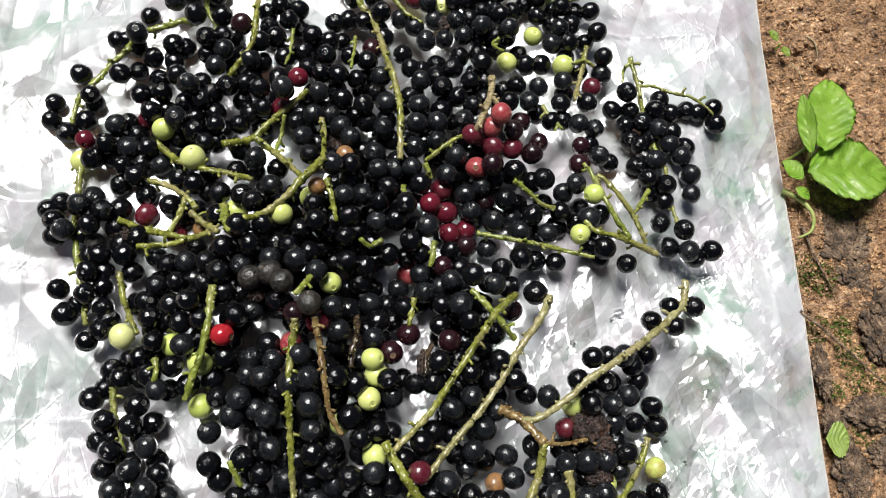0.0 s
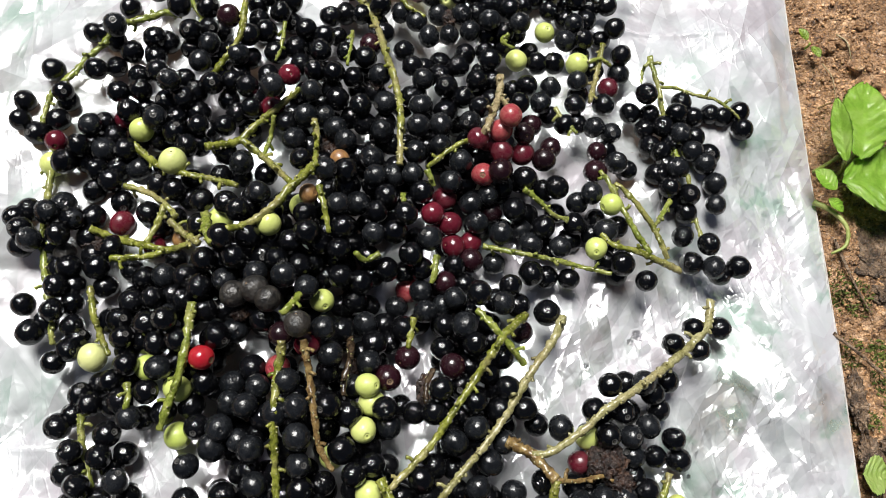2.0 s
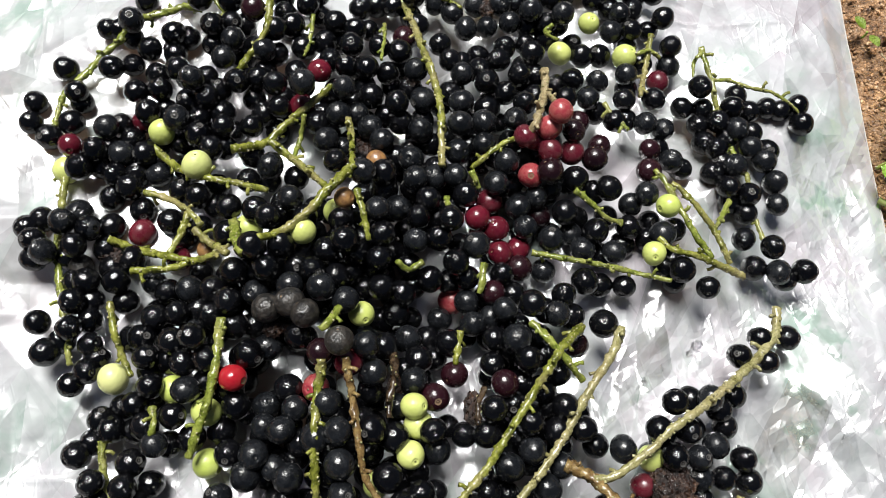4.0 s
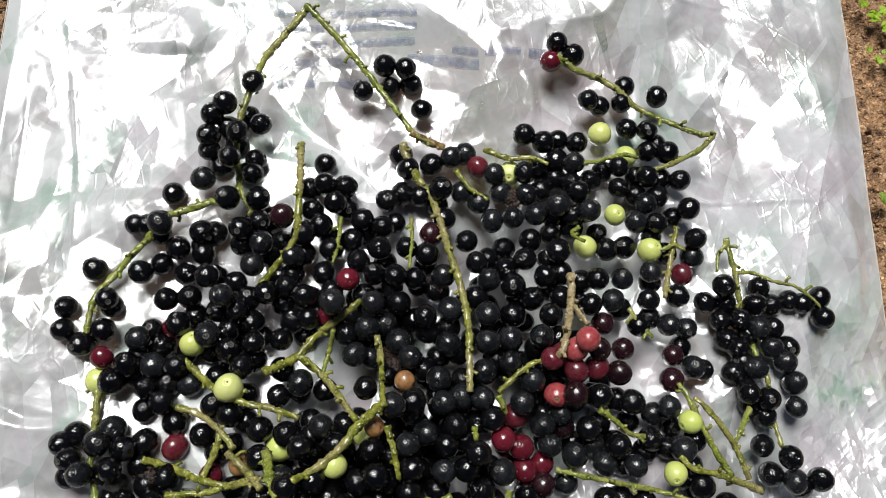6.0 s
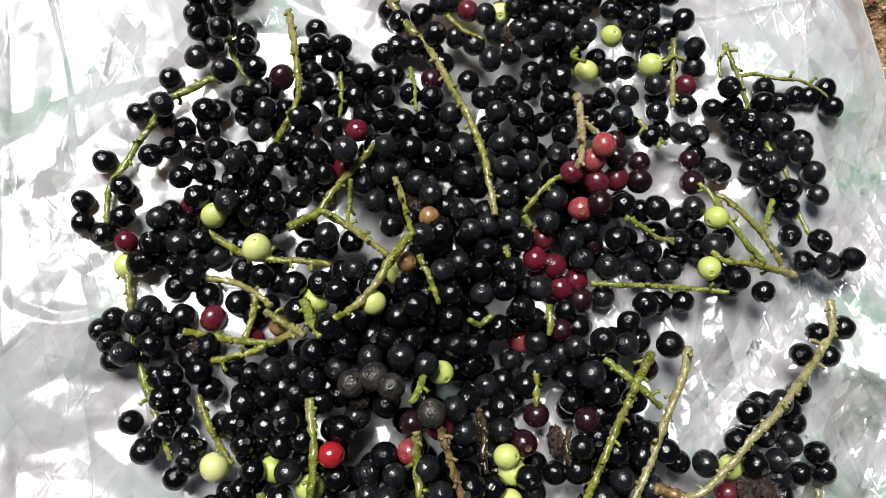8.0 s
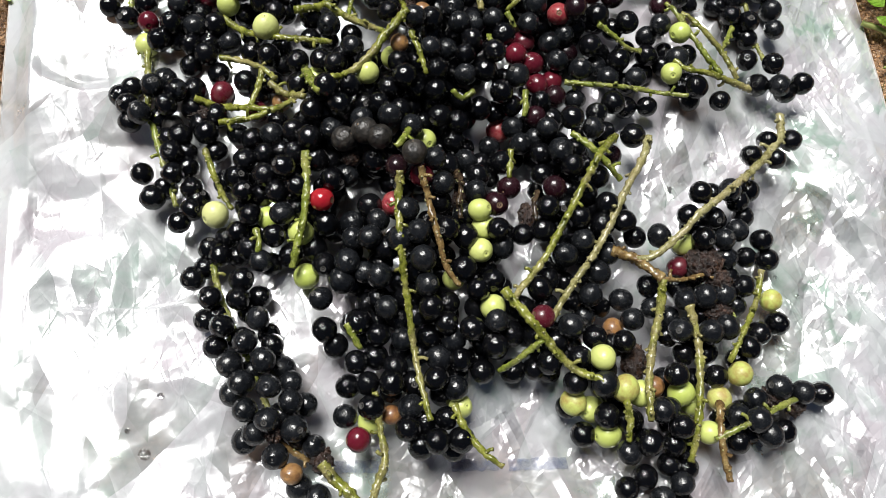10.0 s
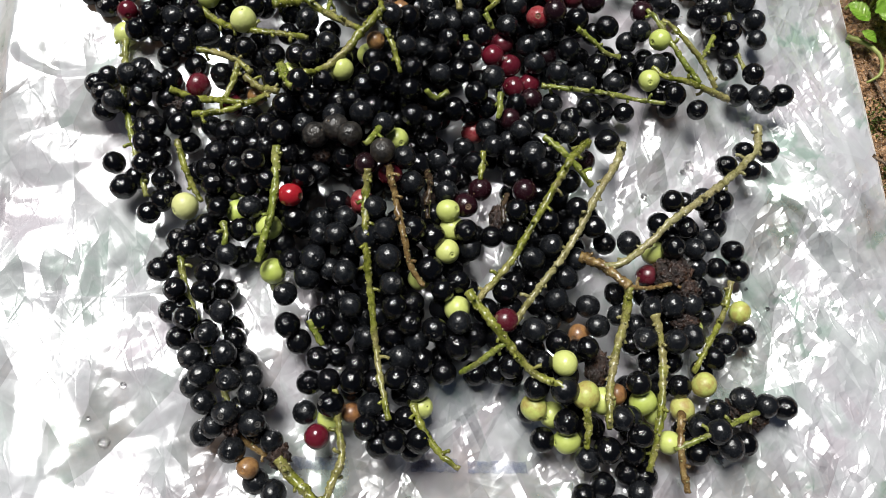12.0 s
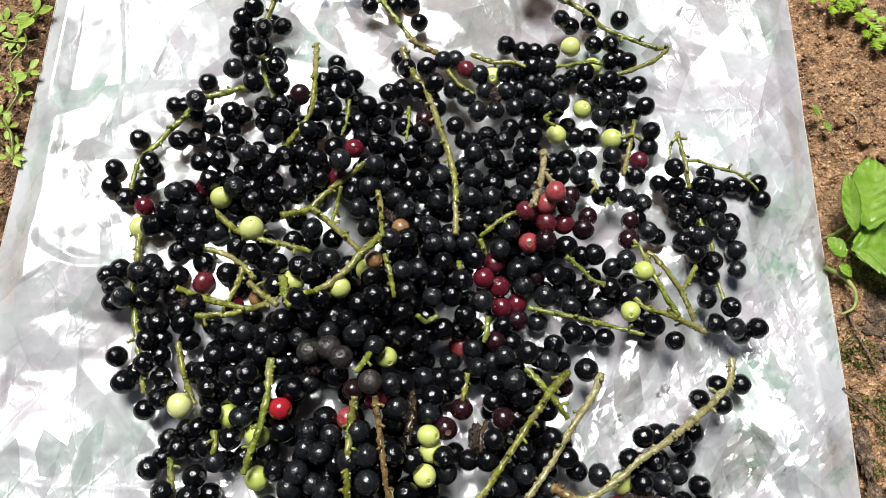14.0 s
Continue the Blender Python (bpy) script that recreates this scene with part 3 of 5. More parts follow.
def tube(bm, pts, radii, sides=8, rough=0.0, seed=0, outward=True):
    rings = []
    for k, c in enumerate(pts):
        d = (pts[min(k + 1, len(pts) - 1)] - pts[max(k - 1, 0)]).normalized()
        u = d.cross(Vector((0.13, 0.21, 1.0))).normalized()
        v = d.cross(u)
        ring = []
        for s in range(sides):
            a = 2 * math.pi * s / sides
            o = u * math.cos(a) + v * math.sin(a)
            w = 1 + rough * (noise.noise((c + o * radii[k]) * 620.0 + Vector((seed, 0, 0))) * 1.3)
            ring.append(bm.verts.new(c + o * radii[k] * w))
        rings.append(ring)
    for a, b in zip(rings, rings[1:]):
        for s in range(sides):
            bm.faces.new((a[s], a[(s + 1) % sides], b[(s + 1) % sides], b[s]))
    for ring, flip in ((rings[0], False), (rings[-1], True)):
        bm.faces.new(ring[::-1] if flip else ring)
    if outward:
        bmesh.ops.recalc_face_normals(bm, faces=bm.faces)


class Bunch:
    """A bunch of fruit: stalks, and berries on short pedicels. Places in millimetres."""

    def __init__(self, label, x, y):
        self.root = thing("berry_bunch", label, "berry bunch", (x / 1000, y / 1000, 0), "bunches of berries on the bag")
        self.inv = Matrix.Translation((-x / 1000, -y / 1000, 0))
        self.line = []

    def stem(self, radius, tone, pts):
        path = smooth_path([(x / 1000, y / 1000, z / 1000) for x, y, z in pts], 0.0010)
        self.line += [(q, tone) for q in path]
        n = len(path)
        rad = []
        for k in range(n):
            knot = 0.16 * max(0.0, math.sin(k * 0.55 + radius * 9)) ** 5
            rad.append(0.76 * radius / 1000 * (1.06 - 0.24 * k / n + knot))
        bm = bmesh.new()
        tube(bm, path, rad, 12, 0.46, n, False)

        def sprig(k, reach, thick, sides, mat, lean):
            a = RND.random() * 6.28
            d = (path[k + 1] - path[k - 1]).normalized()
            u = d.cross(Vector((0.1, 0.2, 1))).normalized()
            o = u * math.cos(a) + d.cross(u) * math.sin(a)
            first = len(bm.faces)
            tube(bm, [path[k] + o * rad[k] * 0.6, path[k] + (o + d * lean * 0.4) * (rad[k] + reach * 0.6), path[k] + (o + d * lean) * (rad[k] + reach)],
                 [thick, thick * 0.8, thick * 0.95], sides, 0.3, k, False)
            bm.faces.ensure_lookup_table()
            for f in bm.faces[first:]:
                f.material_index = mat

        # stubs where fruit has dropped off, and low pale scars between them
        for k in range(4, n - 3, 9):
            sprig(k, 0.0008 + 0.0032 * RND.random() ** 1.5, 0.0009, 7, 0, 0.3)
        for k in range(2, n - 3, 2):
            sprig(k, 0.00034 * RND.random() + 0.0001, 0.00036 + 0.00022 * RND.random(), 6, 1, 0.0)
        bmesh.ops.recalc_face_normals(bm, faces=bm.faces)
        bmesh.ops.transform(bm, matrix=self.inv, verts=bm.verts)
        part("stem", bm, [STALK[tone], NODE], self.root)
        return self

    def berries(self, kind, places):
        shapes, size, label = KIND[kind]
        for x, y, z in places:
            c = Vector((x, y, z)) / 1000
            near, tone = min(self.line, key=lambda q: (q[0] - c).length_squared)
            away = c - near
            gap = away.length
            tip = away.normalized() * (1.5 if gap < 0.013 else 0.6) + Vector((RND.uniform(-0.7, 0.7), RND.uniform(-0.9, 0.5), RND.uniform(0.3, 2.4)))
            if tip.length < 0.1:
                tip = Vector((0, 0, 1))
            r = 0.00525 * size * RND.uniform(0.93, 1.07)
            ob = new("berry", RND.choice(shapes))
            ob.parent = self.root
            turn = tip.to_track_quat('Z', 'Y') @ Euler((0, 0, RND.random() * 6.28)).to_quaternion()
            ob.matrix_local = Matrix.LocRotScale(self.inv @ c, turn, (r, r, r))
            tagged(ob, label)
            if gap < 0.025 and z > 4:
                base = c - tip.normalized() * r * 0.92
                mid = base - tip.normalized() * min(0.003, gap * 0.3)
                end = near.lerp(base, 0.08)
                bm = bmesh.new()
                tube(bm, smooth_path([base, mid, end], 0.0018), [0.0016, 0.0013, 0.0012, 0.0013] + [0.0014] * 99, 7, 0.35, x)
                bmesh.ops.transform(bm, matrix=ob.matrix_local.inverted() @ self.inv, verts=bm.verts)
                part("pedicel", bm, STALK["green" if tone == "green" or RND.random() < 0.75 else tone], ob)
        return self


# ---- the bunches: places in millimetres ----
b = Bunch("bunch of shiny black berries, one red, green stems", -112, 242)
b.stem(2.0, "green", [(-67, 343, 14), (-79, 325, 14), (-84, 316, 16), (-88, 303, 18), (-91, 291, 19), (-93, 283, 18), (-94, 268, 16), (-92, 254, 13), (-96, 245, 11)])
b.stem(2.0, "green", [(-96, 245, 11), (-104, 246, 10), (-113, 243, 9), (-121, 240, 9), (-125, 238, 10), (-130, 229, 8), (-135, 224, 7), (-142, 214, 6), (-147, 208, 6), (-151, 200, 6), (-152, 190, 6), (-153, 183, 5)])
b.stem(1.2, "green", [(-92, 254, 13), (-89, 246, 14), (-84, 240, 12), (-84, 235, 8)])
b.berries("black", [(-88, 300, 22), (-100, 290, 20), (-106, 286, 16), (-107, 276, 15), (-107, 271, 10), (-93, 275, 23), (-84, 282, 16), (-95, 262, 26), (-86, 267, 10), (-86, 258, 16), (-96, 246, 17), (-83, 247, 15), (-122, 251, 5), (-137, 236, 5), (-132, 236, 5), (-107, 232, 10), (-107, 227, 5), (-117, 225, 8), (-131, 213, 11), (-124, 218, 5), (-152, 215, 5), (-162, 198, 5), (-162, 188, 6), (-145, 188, 7), (-143, 199, 5), (-144, 201, 10), (-154, 182, 5), (-119, 201, 12), (-113, 214, 5), (-102, 233, 5)])
b.berries("black", [(-102, 265, 5), (-96, 276, 5), (-99, 282, 10), (-89, 232, 18), (-89, 227, 10), (-87, 239, 5), (-82, 237, 13), (-91, 289, 8), (-90, 262, 5), (-106, 223, 7), (-126, 232, 5)])
b.berries("dull", [(-108, 256, 13), (-124, 234, 16)])
b.berries("crimson", [(-143, 176, 10)])
b = Bunch("small bunch of shiny black berries, brown stems", -18, 299)
b.stem(2.3, "brown", [(-16, 283, 12), (-9, 280, 10), (0, 277, 9)])
b.stem(1.9, "green", [(-67, 343, 18), (-51, 327, 16), (-37, 311, 14), (-26, 297, 13), (-15, 283, 12), (-4, 278, 9)])
b.berries("black", [(-6, 269, 7), (-39, 304, 10), (-16, 311, 5), (-11, 296, 9), (-29, 317, 11), (-19, 315, 13), (-26, 309, 5)])
b.berries("dull", [(3, 272, 10)])
b = Bunch("bunch of shiny black berries, one red, olive stems", -67, 222)
b.stem(2.0, "olive", [(-66, 275, 12), (-64, 242, 26), (-65, 227, 24), (-73, 215, 19), (-80, 207, 15), (-85, 200, 13)])
b.stem(1.2, "green", [(-46, 238, 20), (-47, 226, 18), (-49, 217, 20)])
b.berries("dark", [(-71, 236, 25)])
b.berries("black", [(-61, 254, 9), (-55, 268, 5), (-54, 255, 15), (-59, 243, 13), (-62, 230, 20), (-102, 211, 16), (-90, 209, 13), (-88, 196, 19), (-91, 188, 15), (-96, 196, 15), (-82, 192, 13), (-62, 223, 11), (-76, 203, 21), (-68, 207, 17), (-66, 214, 11), (-70, 201, 10), (-88, 186, 5), (-96, 205, 5), (-100, 213, 5), (-73, 214, 5), (-77, 223, 5), (-81, 232, 5), (-72, 230, 5), (-78, 241, 5)])
b.berries("black", [(-58, 240, 5), (-84, 202, 14), (-49, 246, 16), (-45, 255, 12), (-55, 235, 16), (-44, 246, 7), (-37, 239, 14), (-35, 235, 5), (-50, 225, 14), (-53, 215, 10), (-41, 230, 11), (-38, 220, 13), (-58, 204, 5), (-51, 232, 5), (-49, 206, 14)])
b.berries("dull", [(-93, 200, 27), (-83, 216, 18), (-80, 226, 17), (-66, 220, 19)])
b.berries("crimson", [(-42, 210, 20)])
b = Bunch("bunch of shiny black berries, olive stems", -1, 205)
b.stem(2.2, "olive", [(-20, 277, 12), (-14, 263, 11), (-5, 249, 11), (2, 221, 22), (7, 203, 25), (9, 185, 29), (9, 162, 31)])
b.stem(1.2, "green", [(-15, 241, 11), (-15, 228, 19), (-16, 215, 23)])
b.berries("black", [(-19, 255, 5), (-11, 253, 8), (-17, 266, 9), (-20, 274, 5), (-2, 255, 14), (-3, 250, 5), (0, 242, 10), (-9, 194, 24), (-7, 189, 16), (2, 192, 12), (-2, 179, 10), (6, 180, 14), (-3, 208, 11), (10, 231, 12), (14, 220, 17), (20, 224, 9), (27, 218, 13), (14, 205, 14), (-2, 157, 19), (-2, 162, 5), (7, 158, 5), (-6, 170, 5), (13, 170, 5), (0, 188, 5)])
b.berries("black", [(13, 188, 5), (26, 195, 5), (10, 204, 5), (20, 203, 5), (17, 212, 5), (7, 157, 14), (-1, 168, 13), (8, 169, 14), (20, 193, 13), (-26, 250, 9), (-28, 236, 13), (-22, 240, 7), (-29, 225, 18), (-17, 226, 16), (-8, 223, 17), (-22, 212, 21), (-13, 212, 17), (-13, 195, 10), (-11, 211, 7), (-20, 201, 16), (-26, 222, 5), (-8, 221, 5)])
b.berries("dark", [(-6, 234, 11)])
b.berries("dull", [(-1, 213, 19), (2, 198, 20), (1, 183, 21), (-3, 168, 25), (19, 212, 19), (18, 196, 23), (17, 183, 28), (16, 171, 26), (-1, 158, 28), (7, 161, 22), (-23, 209, 11)])
b = Bunch("bunch of shiny black berries, green and red, olive stems", 32, 262)
b.stem(1.6, "olive", [(18, 276, 12), (29, 272, 12), (40, 272, 13), (48, 269, 14)])
b.stem(1.6, "olive", [(5, 265, 12), (12, 256, 12), (20, 251, 12)])
b.berries("dull", [(10, 276, 5), (23, 264, 11), (38, 255, 10), (8, 256, 7), (16, 251, 8), (27, 257, 6), (22, 242, 9), (32, 244, 8)])
b.berries("wine", [(16, 269, 7)])
b.berries("cream", [(31, 267, 5)])
b.berries("black", [(38, 286, 8), (47, 282, 9), (53, 273, 9), (45, 270, 5), (37, 265, 12), (53, 265, 5), (46, 259, 6), (28, 230, 5)])
b = Bunch("bunch of shiny black berries, green and red, green stems", 82, 283)
b.stem(1.8, "green", [(54, 326, 13), (62, 320, 12), (73, 317, 10), (84, 311, 10), (94, 302, 9), (110, 293, 12), (123, 287, 14), (129, 288, 14), (122, 280, 14), (110, 273, 14), (98, 268, 14)])
b.stem(1.3, "green", [(58, 269, 16), (69, 270, 16), (83, 275, 14), (91, 274, 14)])
b.berries("black", [(91, 258, 6), (95, 265, 13), (69, 304, 11), (76, 304, 5), (87, 306, 6), (89, 315, 5), (89, 292, 6), (97, 289, 12), (105, 310, 6), (103, 285, 5), (106, 278, 12), (112, 265, 10), (101, 257, 8), (55, 335, 10), (63, 329, 9), (104, 267, 5), (55, 285, 5), (63, 282, 10), (61, 255, 17), (59, 261, 11), (69, 264, 7), (76, 270, 5), (82, 270, 12), (82, 260, 10)])
b.berries("black", [(92, 268, 5), (97, 279, 10)])
b.berries("dull", [(94, 252, 12), (60, 270, 14)])
b.berries("crimson", [(52, 325, 9)])
b.berries("green", [(88, 278, 5), (75, 288, 8)])
b = Bunch("bunch of shiny black berries, red, pale stems", 43, 189)
b.stem(2.2, "pale", [(55, 215, 20), (54, 203, 24), (47, 181, 38), (44, 176, 35)])
b.stem(1.8, "pale", [(54, 200, 26), (59, 191, 31)])
b.stem(1.6, "olive", [(44, 176, 35), (35, 174, 30), (27, 168, 29), (21, 162, 30)])
b.berries("black", [(30, 210, 17), (36, 223, 14), (38, 204, 18), (45, 215, 15), (48, 225, 6), (53, 218, 10), (69, 215, 13), (63, 215, 7), (64, 202, 19), (45, 196, 24), (48, 211, 5), (52, 206, 13), (30, 197, 16), (33, 207, 8), (50, 170, 5), (56, 177, 5), (50, 185, 5), (60, 188, 5), (36, 196, 5), (62, 205, 5), (30, 221, 5), (52, 177, 14), (50, 188, 13), (21, 177, 19)])
b.berries("black", [(37, 161, 5), (40, 170, 5), (27, 176, 5), (35, 178, 5), (44, 177, 5), (15, 162, 14), (39, 163, 14), (33, 175, 13), (27, 183, 13), (40, 183, 13)])
b.berries("dull", [(40, 186, 28), (27, 185, 26), (27, 175, 26), (36, 168, 25)])
b.berries("wine", [(49, 179, 25), (54, 172, 28), (43, 176, 32)])
b.berries("pink", [(56, 183, 41), (53, 180, 33), (46, 162, 25)])
b.berries("dark", [(64, 181, 29)])
b = Bunch("bunch of shiny black berries, green stems", 145, 184)
b.stem(1.5, "green", [(132, 237, 10), (134, 228, 9), (136, 220, 8), (137, 211, 7), (139, 204, 5), (143, 184, 6), (146, 172, 9), (147, 164, 6), (149, 154, 5), (151, 142, 7), (156, 135, 8)])
b.stem(1.1, "green", [(132, 234, 10), (128, 229, 9), (127, 221, 9)])
b.stem(1.1, "green", [(136, 221, 8), (145, 221, 8), (154, 217, 9), (164, 215, 9), (172, 209, 9), (176, 205, 8)])
b.berries("black", [(127, 213, 15), (121, 207, 6), (131, 207, 5), (128, 199, 5), (148, 215, 5), (143, 206, 10), (153, 207, 5), (162, 209, 5), (168, 208, 5), (177, 211, 5), (177, 201, 6), (136, 199, 9), (153, 196, 5), (130, 190, 5), (134, 186, 8), (159, 187, 5), (132, 175, 5), (137, 168, 7), (145, 163, 10), (145, 156, 5), (141, 143, 8), (151, 138, 13), (145, 131, 5), (158, 126, 5), (166, 129, 8), (141, 193, 5), (137, 180, 5)])
b.berries("dull", [(144, 195, 10), (149, 186, 10), (155, 180, 9), (141, 177, 9), (160, 171, 6), (159, 160, 7), (154, 128, 9)])
b = Bunch("bunch of shiny black berries, green, olive stems", 111, 148)
b.stem(1.9, "olive", [(136, 124, 14), (118, 130, 19), (104, 133, 21), (99, 138, 20)])
b.stem(1.7, "olive", [(130, 129, 16), (122, 145, 19), (111, 158, 22), (106, 162, 22)])
b.stem(1.7, "green", [(121, 130, 19), (112, 143, 22), (104, 160, 23), (100, 168, 21)])
b.stem(1.5, "green", [(135, 159, 12), (127, 147, 16), (123, 142, 19)])
b.berries("dull", [(102, 141, 17), (110, 176, 14), (96, 158, 19)])
b.berries("black", [(98, 142, 8), (103, 129, 10), (109, 126, 16), (120, 119, 14), (145, 131, 5), (109, 134, 5), (117, 176, 6), (109, 145, 12), (101, 151, 5), (135, 165, 13), (138, 161, 5)])
b.berries("green", [(96, 131, 21), (104, 152, 21)])
b.berries("dark", [(99, 170, 16)])
b = Bunch("bunch of shiny black berries, red, green stems", 58, 131)
b.stem(1.5, "green", [(47, 132, 15), (62, 129, 17), (78, 126, 18), (90, 124, 16), (103, 120, 19)])
b.berries("dull", [(44, 142, 18), (55, 138, 16), (69, 135, 12), (82, 134, 13), (53, 127, 7)])
b.berries("crimson", [(32, 141, 18), (34, 132, 14), (42, 135, 11)])
b.berries("dark", [(42, 126, 13)])
b.berries("black", [(68, 120, 16), (76, 121, 8), (86, 120, 10), (109, 124, 6), (42, 116, 5), (36, 124, 5), (79, 135, 5), (45, 144, 5), (57, 144, 5)])
b = Bunch("bunch of shiny black berries, one red, green stems", 74, 167)
b.stem(1.5, "green", [(64, 156, 25), (70, 153, 22), (79, 147, 18), (86, 146, 16)])
b.stem(1.3, "green", [(81, 201, 18), (85, 195, 18), (91, 188, 18)])
b.berries("wine", [(64, 174, 23)])
b.berries("dark", [(74, 172, 22), (53, 162, 30), (51, 150, 11), (80, 184, 10), (71, 195, 11), (101, 181, 14)])
b.berries("dull", [(49, 155, 19), (56, 161, 15), (65, 143, 9), (91, 156, 12), (75, 205, 15), (81, 216, 11), (101, 195, 12)])
b.berries("black", [(65, 162, 23), (80, 160, 19), (76, 162, 10), (61, 149, 18), (74, 142, 16), (88, 140, 5), (89, 145, 13), (75, 144, 5), (69, 152, 5), (82, 153, 5), (56, 162, 5), (70, 169, 5), (43, 155, 12), (64, 164, 14), (86, 194, 15), (108, 186, 5), (81, 203, 5)])
b = Bunch("bunch of shiny black berries, green and red, olive stems", 82, 233)
b.stem(1.8, "olive", [(108, 241, 12), (104, 224, 11), (99, 207, 15)])
b.stem(1.2, "green", [(95, 228, 13), (101, 230, 14), (106, 232, 13), (112, 231, 9)])
b.stem(1.3, "green", [(59, 236, 24), (56, 233, 22), (62, 230, 21)])
b.berries("dull", [(90, 244, 9), (98, 238, 5), (94, 219, 13), (117, 229, 5), (110, 194, 9), (42, 245, 11), (51, 248, 17), (65, 245, 20)])
b.berries("wine", [(111, 220, 6)])
b.berries("black", [(114, 250, 13)])
b.berries("black", [(109, 248, 5), (98, 242, 14), (84, 232, 7), (92, 206, 13), (94, 199, 7), (117, 236, 11), (96, 216, 5), (107, 209, 9), (104, 230, 5), (59, 245, 12), (51, 246, 7), (40, 234, 7), (51, 227, 15), (75, 230, 9), (50, 238, 5), (60, 241, 5), (72, 239, 5), (66, 249, 5)])
b.berries("green", [(95, 230, 10), (79, 246, 12), (65, 231, 9)])
b = Bunch("bunch of shiny black berries, one red, olive stems", -53, 186)
b.stem(2.2, "olive", [(-74, 169, 26), (-63, 176, 18), (-54, 186, 18), (-43, 194, 23), (-36, 200, 26)])
b.stem(1.9, "olive", [(-61, 177, 18), (-50, 168, 19), (-36, 150, 36)])
b.stem(1.4, "green", [(-47, 188, 22), (-49, 180, 15), (-51, 170, 17)])
b.berries("black", [(-84, 172, 20), (-80, 182, 20), (-60, 202, 22), (-31, 213, 20), (-58, 193, 18), (-65, 193, 11), (-69, 184, 17), (-80, 176, 13), (-60, 188, 5), (-68, 172, 14), (-78, 187, 5), (-54, 197, 5), (-41, 197, 5), (-38, 205, 5), (-28, 205, 5), (-35, 205, 13), (-42, 187, 17), (-50, 164, 11), (-36, 152, 5), (-37, 187, 5), (-41, 150, 12)])
b.berries("dull", [(-48, 198, 31), (-31, 199, 26), (-60, 166, 18), (-61, 163, 9)])
b.berries("crimson", [(-49, 195, 15)])
b = Bunch("large bunch of shiny black berries, green, olive stems", -29, 146)
b.stem(2.3, "olive", [(-25, 157, 41), (-35, 148, 37), (-42, 139, 36), (-52, 131, 35), (-60, 127, 39)])
b.stem(1.7, "olive", [(-29, 185, 25), (-27, 173, 29), (-26, 157, 41)])
b.stem(1.6, "olive", [(-24, 148, 38), (-21, 137, 38), (-19, 128, 36)])
b.berries("dull", [(-22, 156, 37), (-48, 112, 29), (-33, 189, 21), (-26, 192, 16), (-20, 184, 20), (-15, 177, 22), (-38, 178, 19), (-31, 178, 11), (-14, 155, 23), (-16, 141, 36), (-8, 146, 25)])
b.berries("black", [(-44, 141, 26), (-62, 125, 36), (-52, 127, 32), (-44, 129, 21), (-35, 127, 28), (-14, 158, 32), (-40, 118, 31), (-46, 121, 25), (-34, 125, 16), (-51, 125, 5), (-43, 125, 5), (-55, 135, 5), (-38, 132, 5), (-44, 144, 5), (-50, 127, 14), (-54, 138, 14), (-41, 139, 13), (-31, 137, 14), (-31, 149, 13), (-33, 163, 31), (-9, 173, 15), (-18, 169, 5), (-13, 178, 5), (-28, 185, 5)])
b.berries("black", [(-17, 187, 5), (-22, 195, 5), (-22, 156, 13), (-13, 159, 14), (-24, 170, 14), (-30, 139, 29), (-14, 132, 33), (-15, 123, 31), (-17, 124, 18), (-26, 121, 19), (-20, 116, 14), (-26, 115, 5), (-32, 126, 5), (-26, 135, 5), (-17, 134, 5), (-22, 144, 5), (-16, 153, 5), (-24, 126, 13), (-22, 137, 12), (-13, 139, 14), (-22, 146, 14), (-11, 150, 13)])
b.berries("green", [(-44, 133, 31)])
b.berries("amber", [(-29, 148, 29)])
b.berries("green", [(-32, 145, 22)])
b.berries("amber", [(-17, 167, 24)])
b.berries("black", [(-28, 129, 34), (-23, 127, 26)])
b = Bunch("bunch of shiny black berries, one green, green stems", -136, 120)
b.stem(1.9, "green", [(-145, 168, 6), (-144, 157, 7), (-144, 147, 6), (-144, 133, 5), (-141, 123, 7), (-139, 115, 7), (-137, 107, 7), (-133, 94, 8), (-131, 85, 7)])
b.stem(1.2, "green", [(-139, 115, 7), (-133, 111, 6), (-128, 107, 6)])
b.berries("black", [(-138, 166, 11), (-132, 173, 13), (-131, 169, 5), (-156, 141, 6), (-152, 135, 9), (-151, 145, 5), (-152, 128, 5), (-134, 131, 14), (-129, 118, 9), (-132, 109, 12), (-126, 103, 7), (-146, 102, 6), (-141, 90, 7), (-131, 98, 14), (-124, 93, 8), (-130, 78, 6), (-124, 83, 8), (-136, 95, 5), (-139, 129, 5), (-127, 111, 5), (-134, 119, 5), (-122, 88, 5)])
b.berries("green", [(-145, 167, 5)])
b.berries("dull", [(-140, 141, 14), (-146, 129, 12), (-136, 147, 8), (-130, 139, 12)])
b.berries("scabby", [(-133, 125, 5)])
b = Bunch("bunch of shiny black berries, green and red, olive stems", -94, 171)
b.stem(1.9, "olive", [(-109, 175, 13), (-102, 169, 13), (-93, 162, 18), (-81, 157, 23), (-70, 155, 24), (-59, 151, 27)])
b.berries("black", [(-109, 202, 13), (-112, 190, 16), (-107, 195, 7), (-125, 189, 5), (-120, 182, 5), (-112, 173, 11), (-90, 179, 18), (-99, 180, 7), (-75, 147, 19), (-69, 161, 14), (-64, 145, 22), (-58, 140, 28), (-54, 145, 20), (-58, 151, 5), (-83, 162, 5), (-96, 169, 5), (-129, 178, 5), (-109, 180, 5), (-91, 177, 5), (-55, 151, 14)])
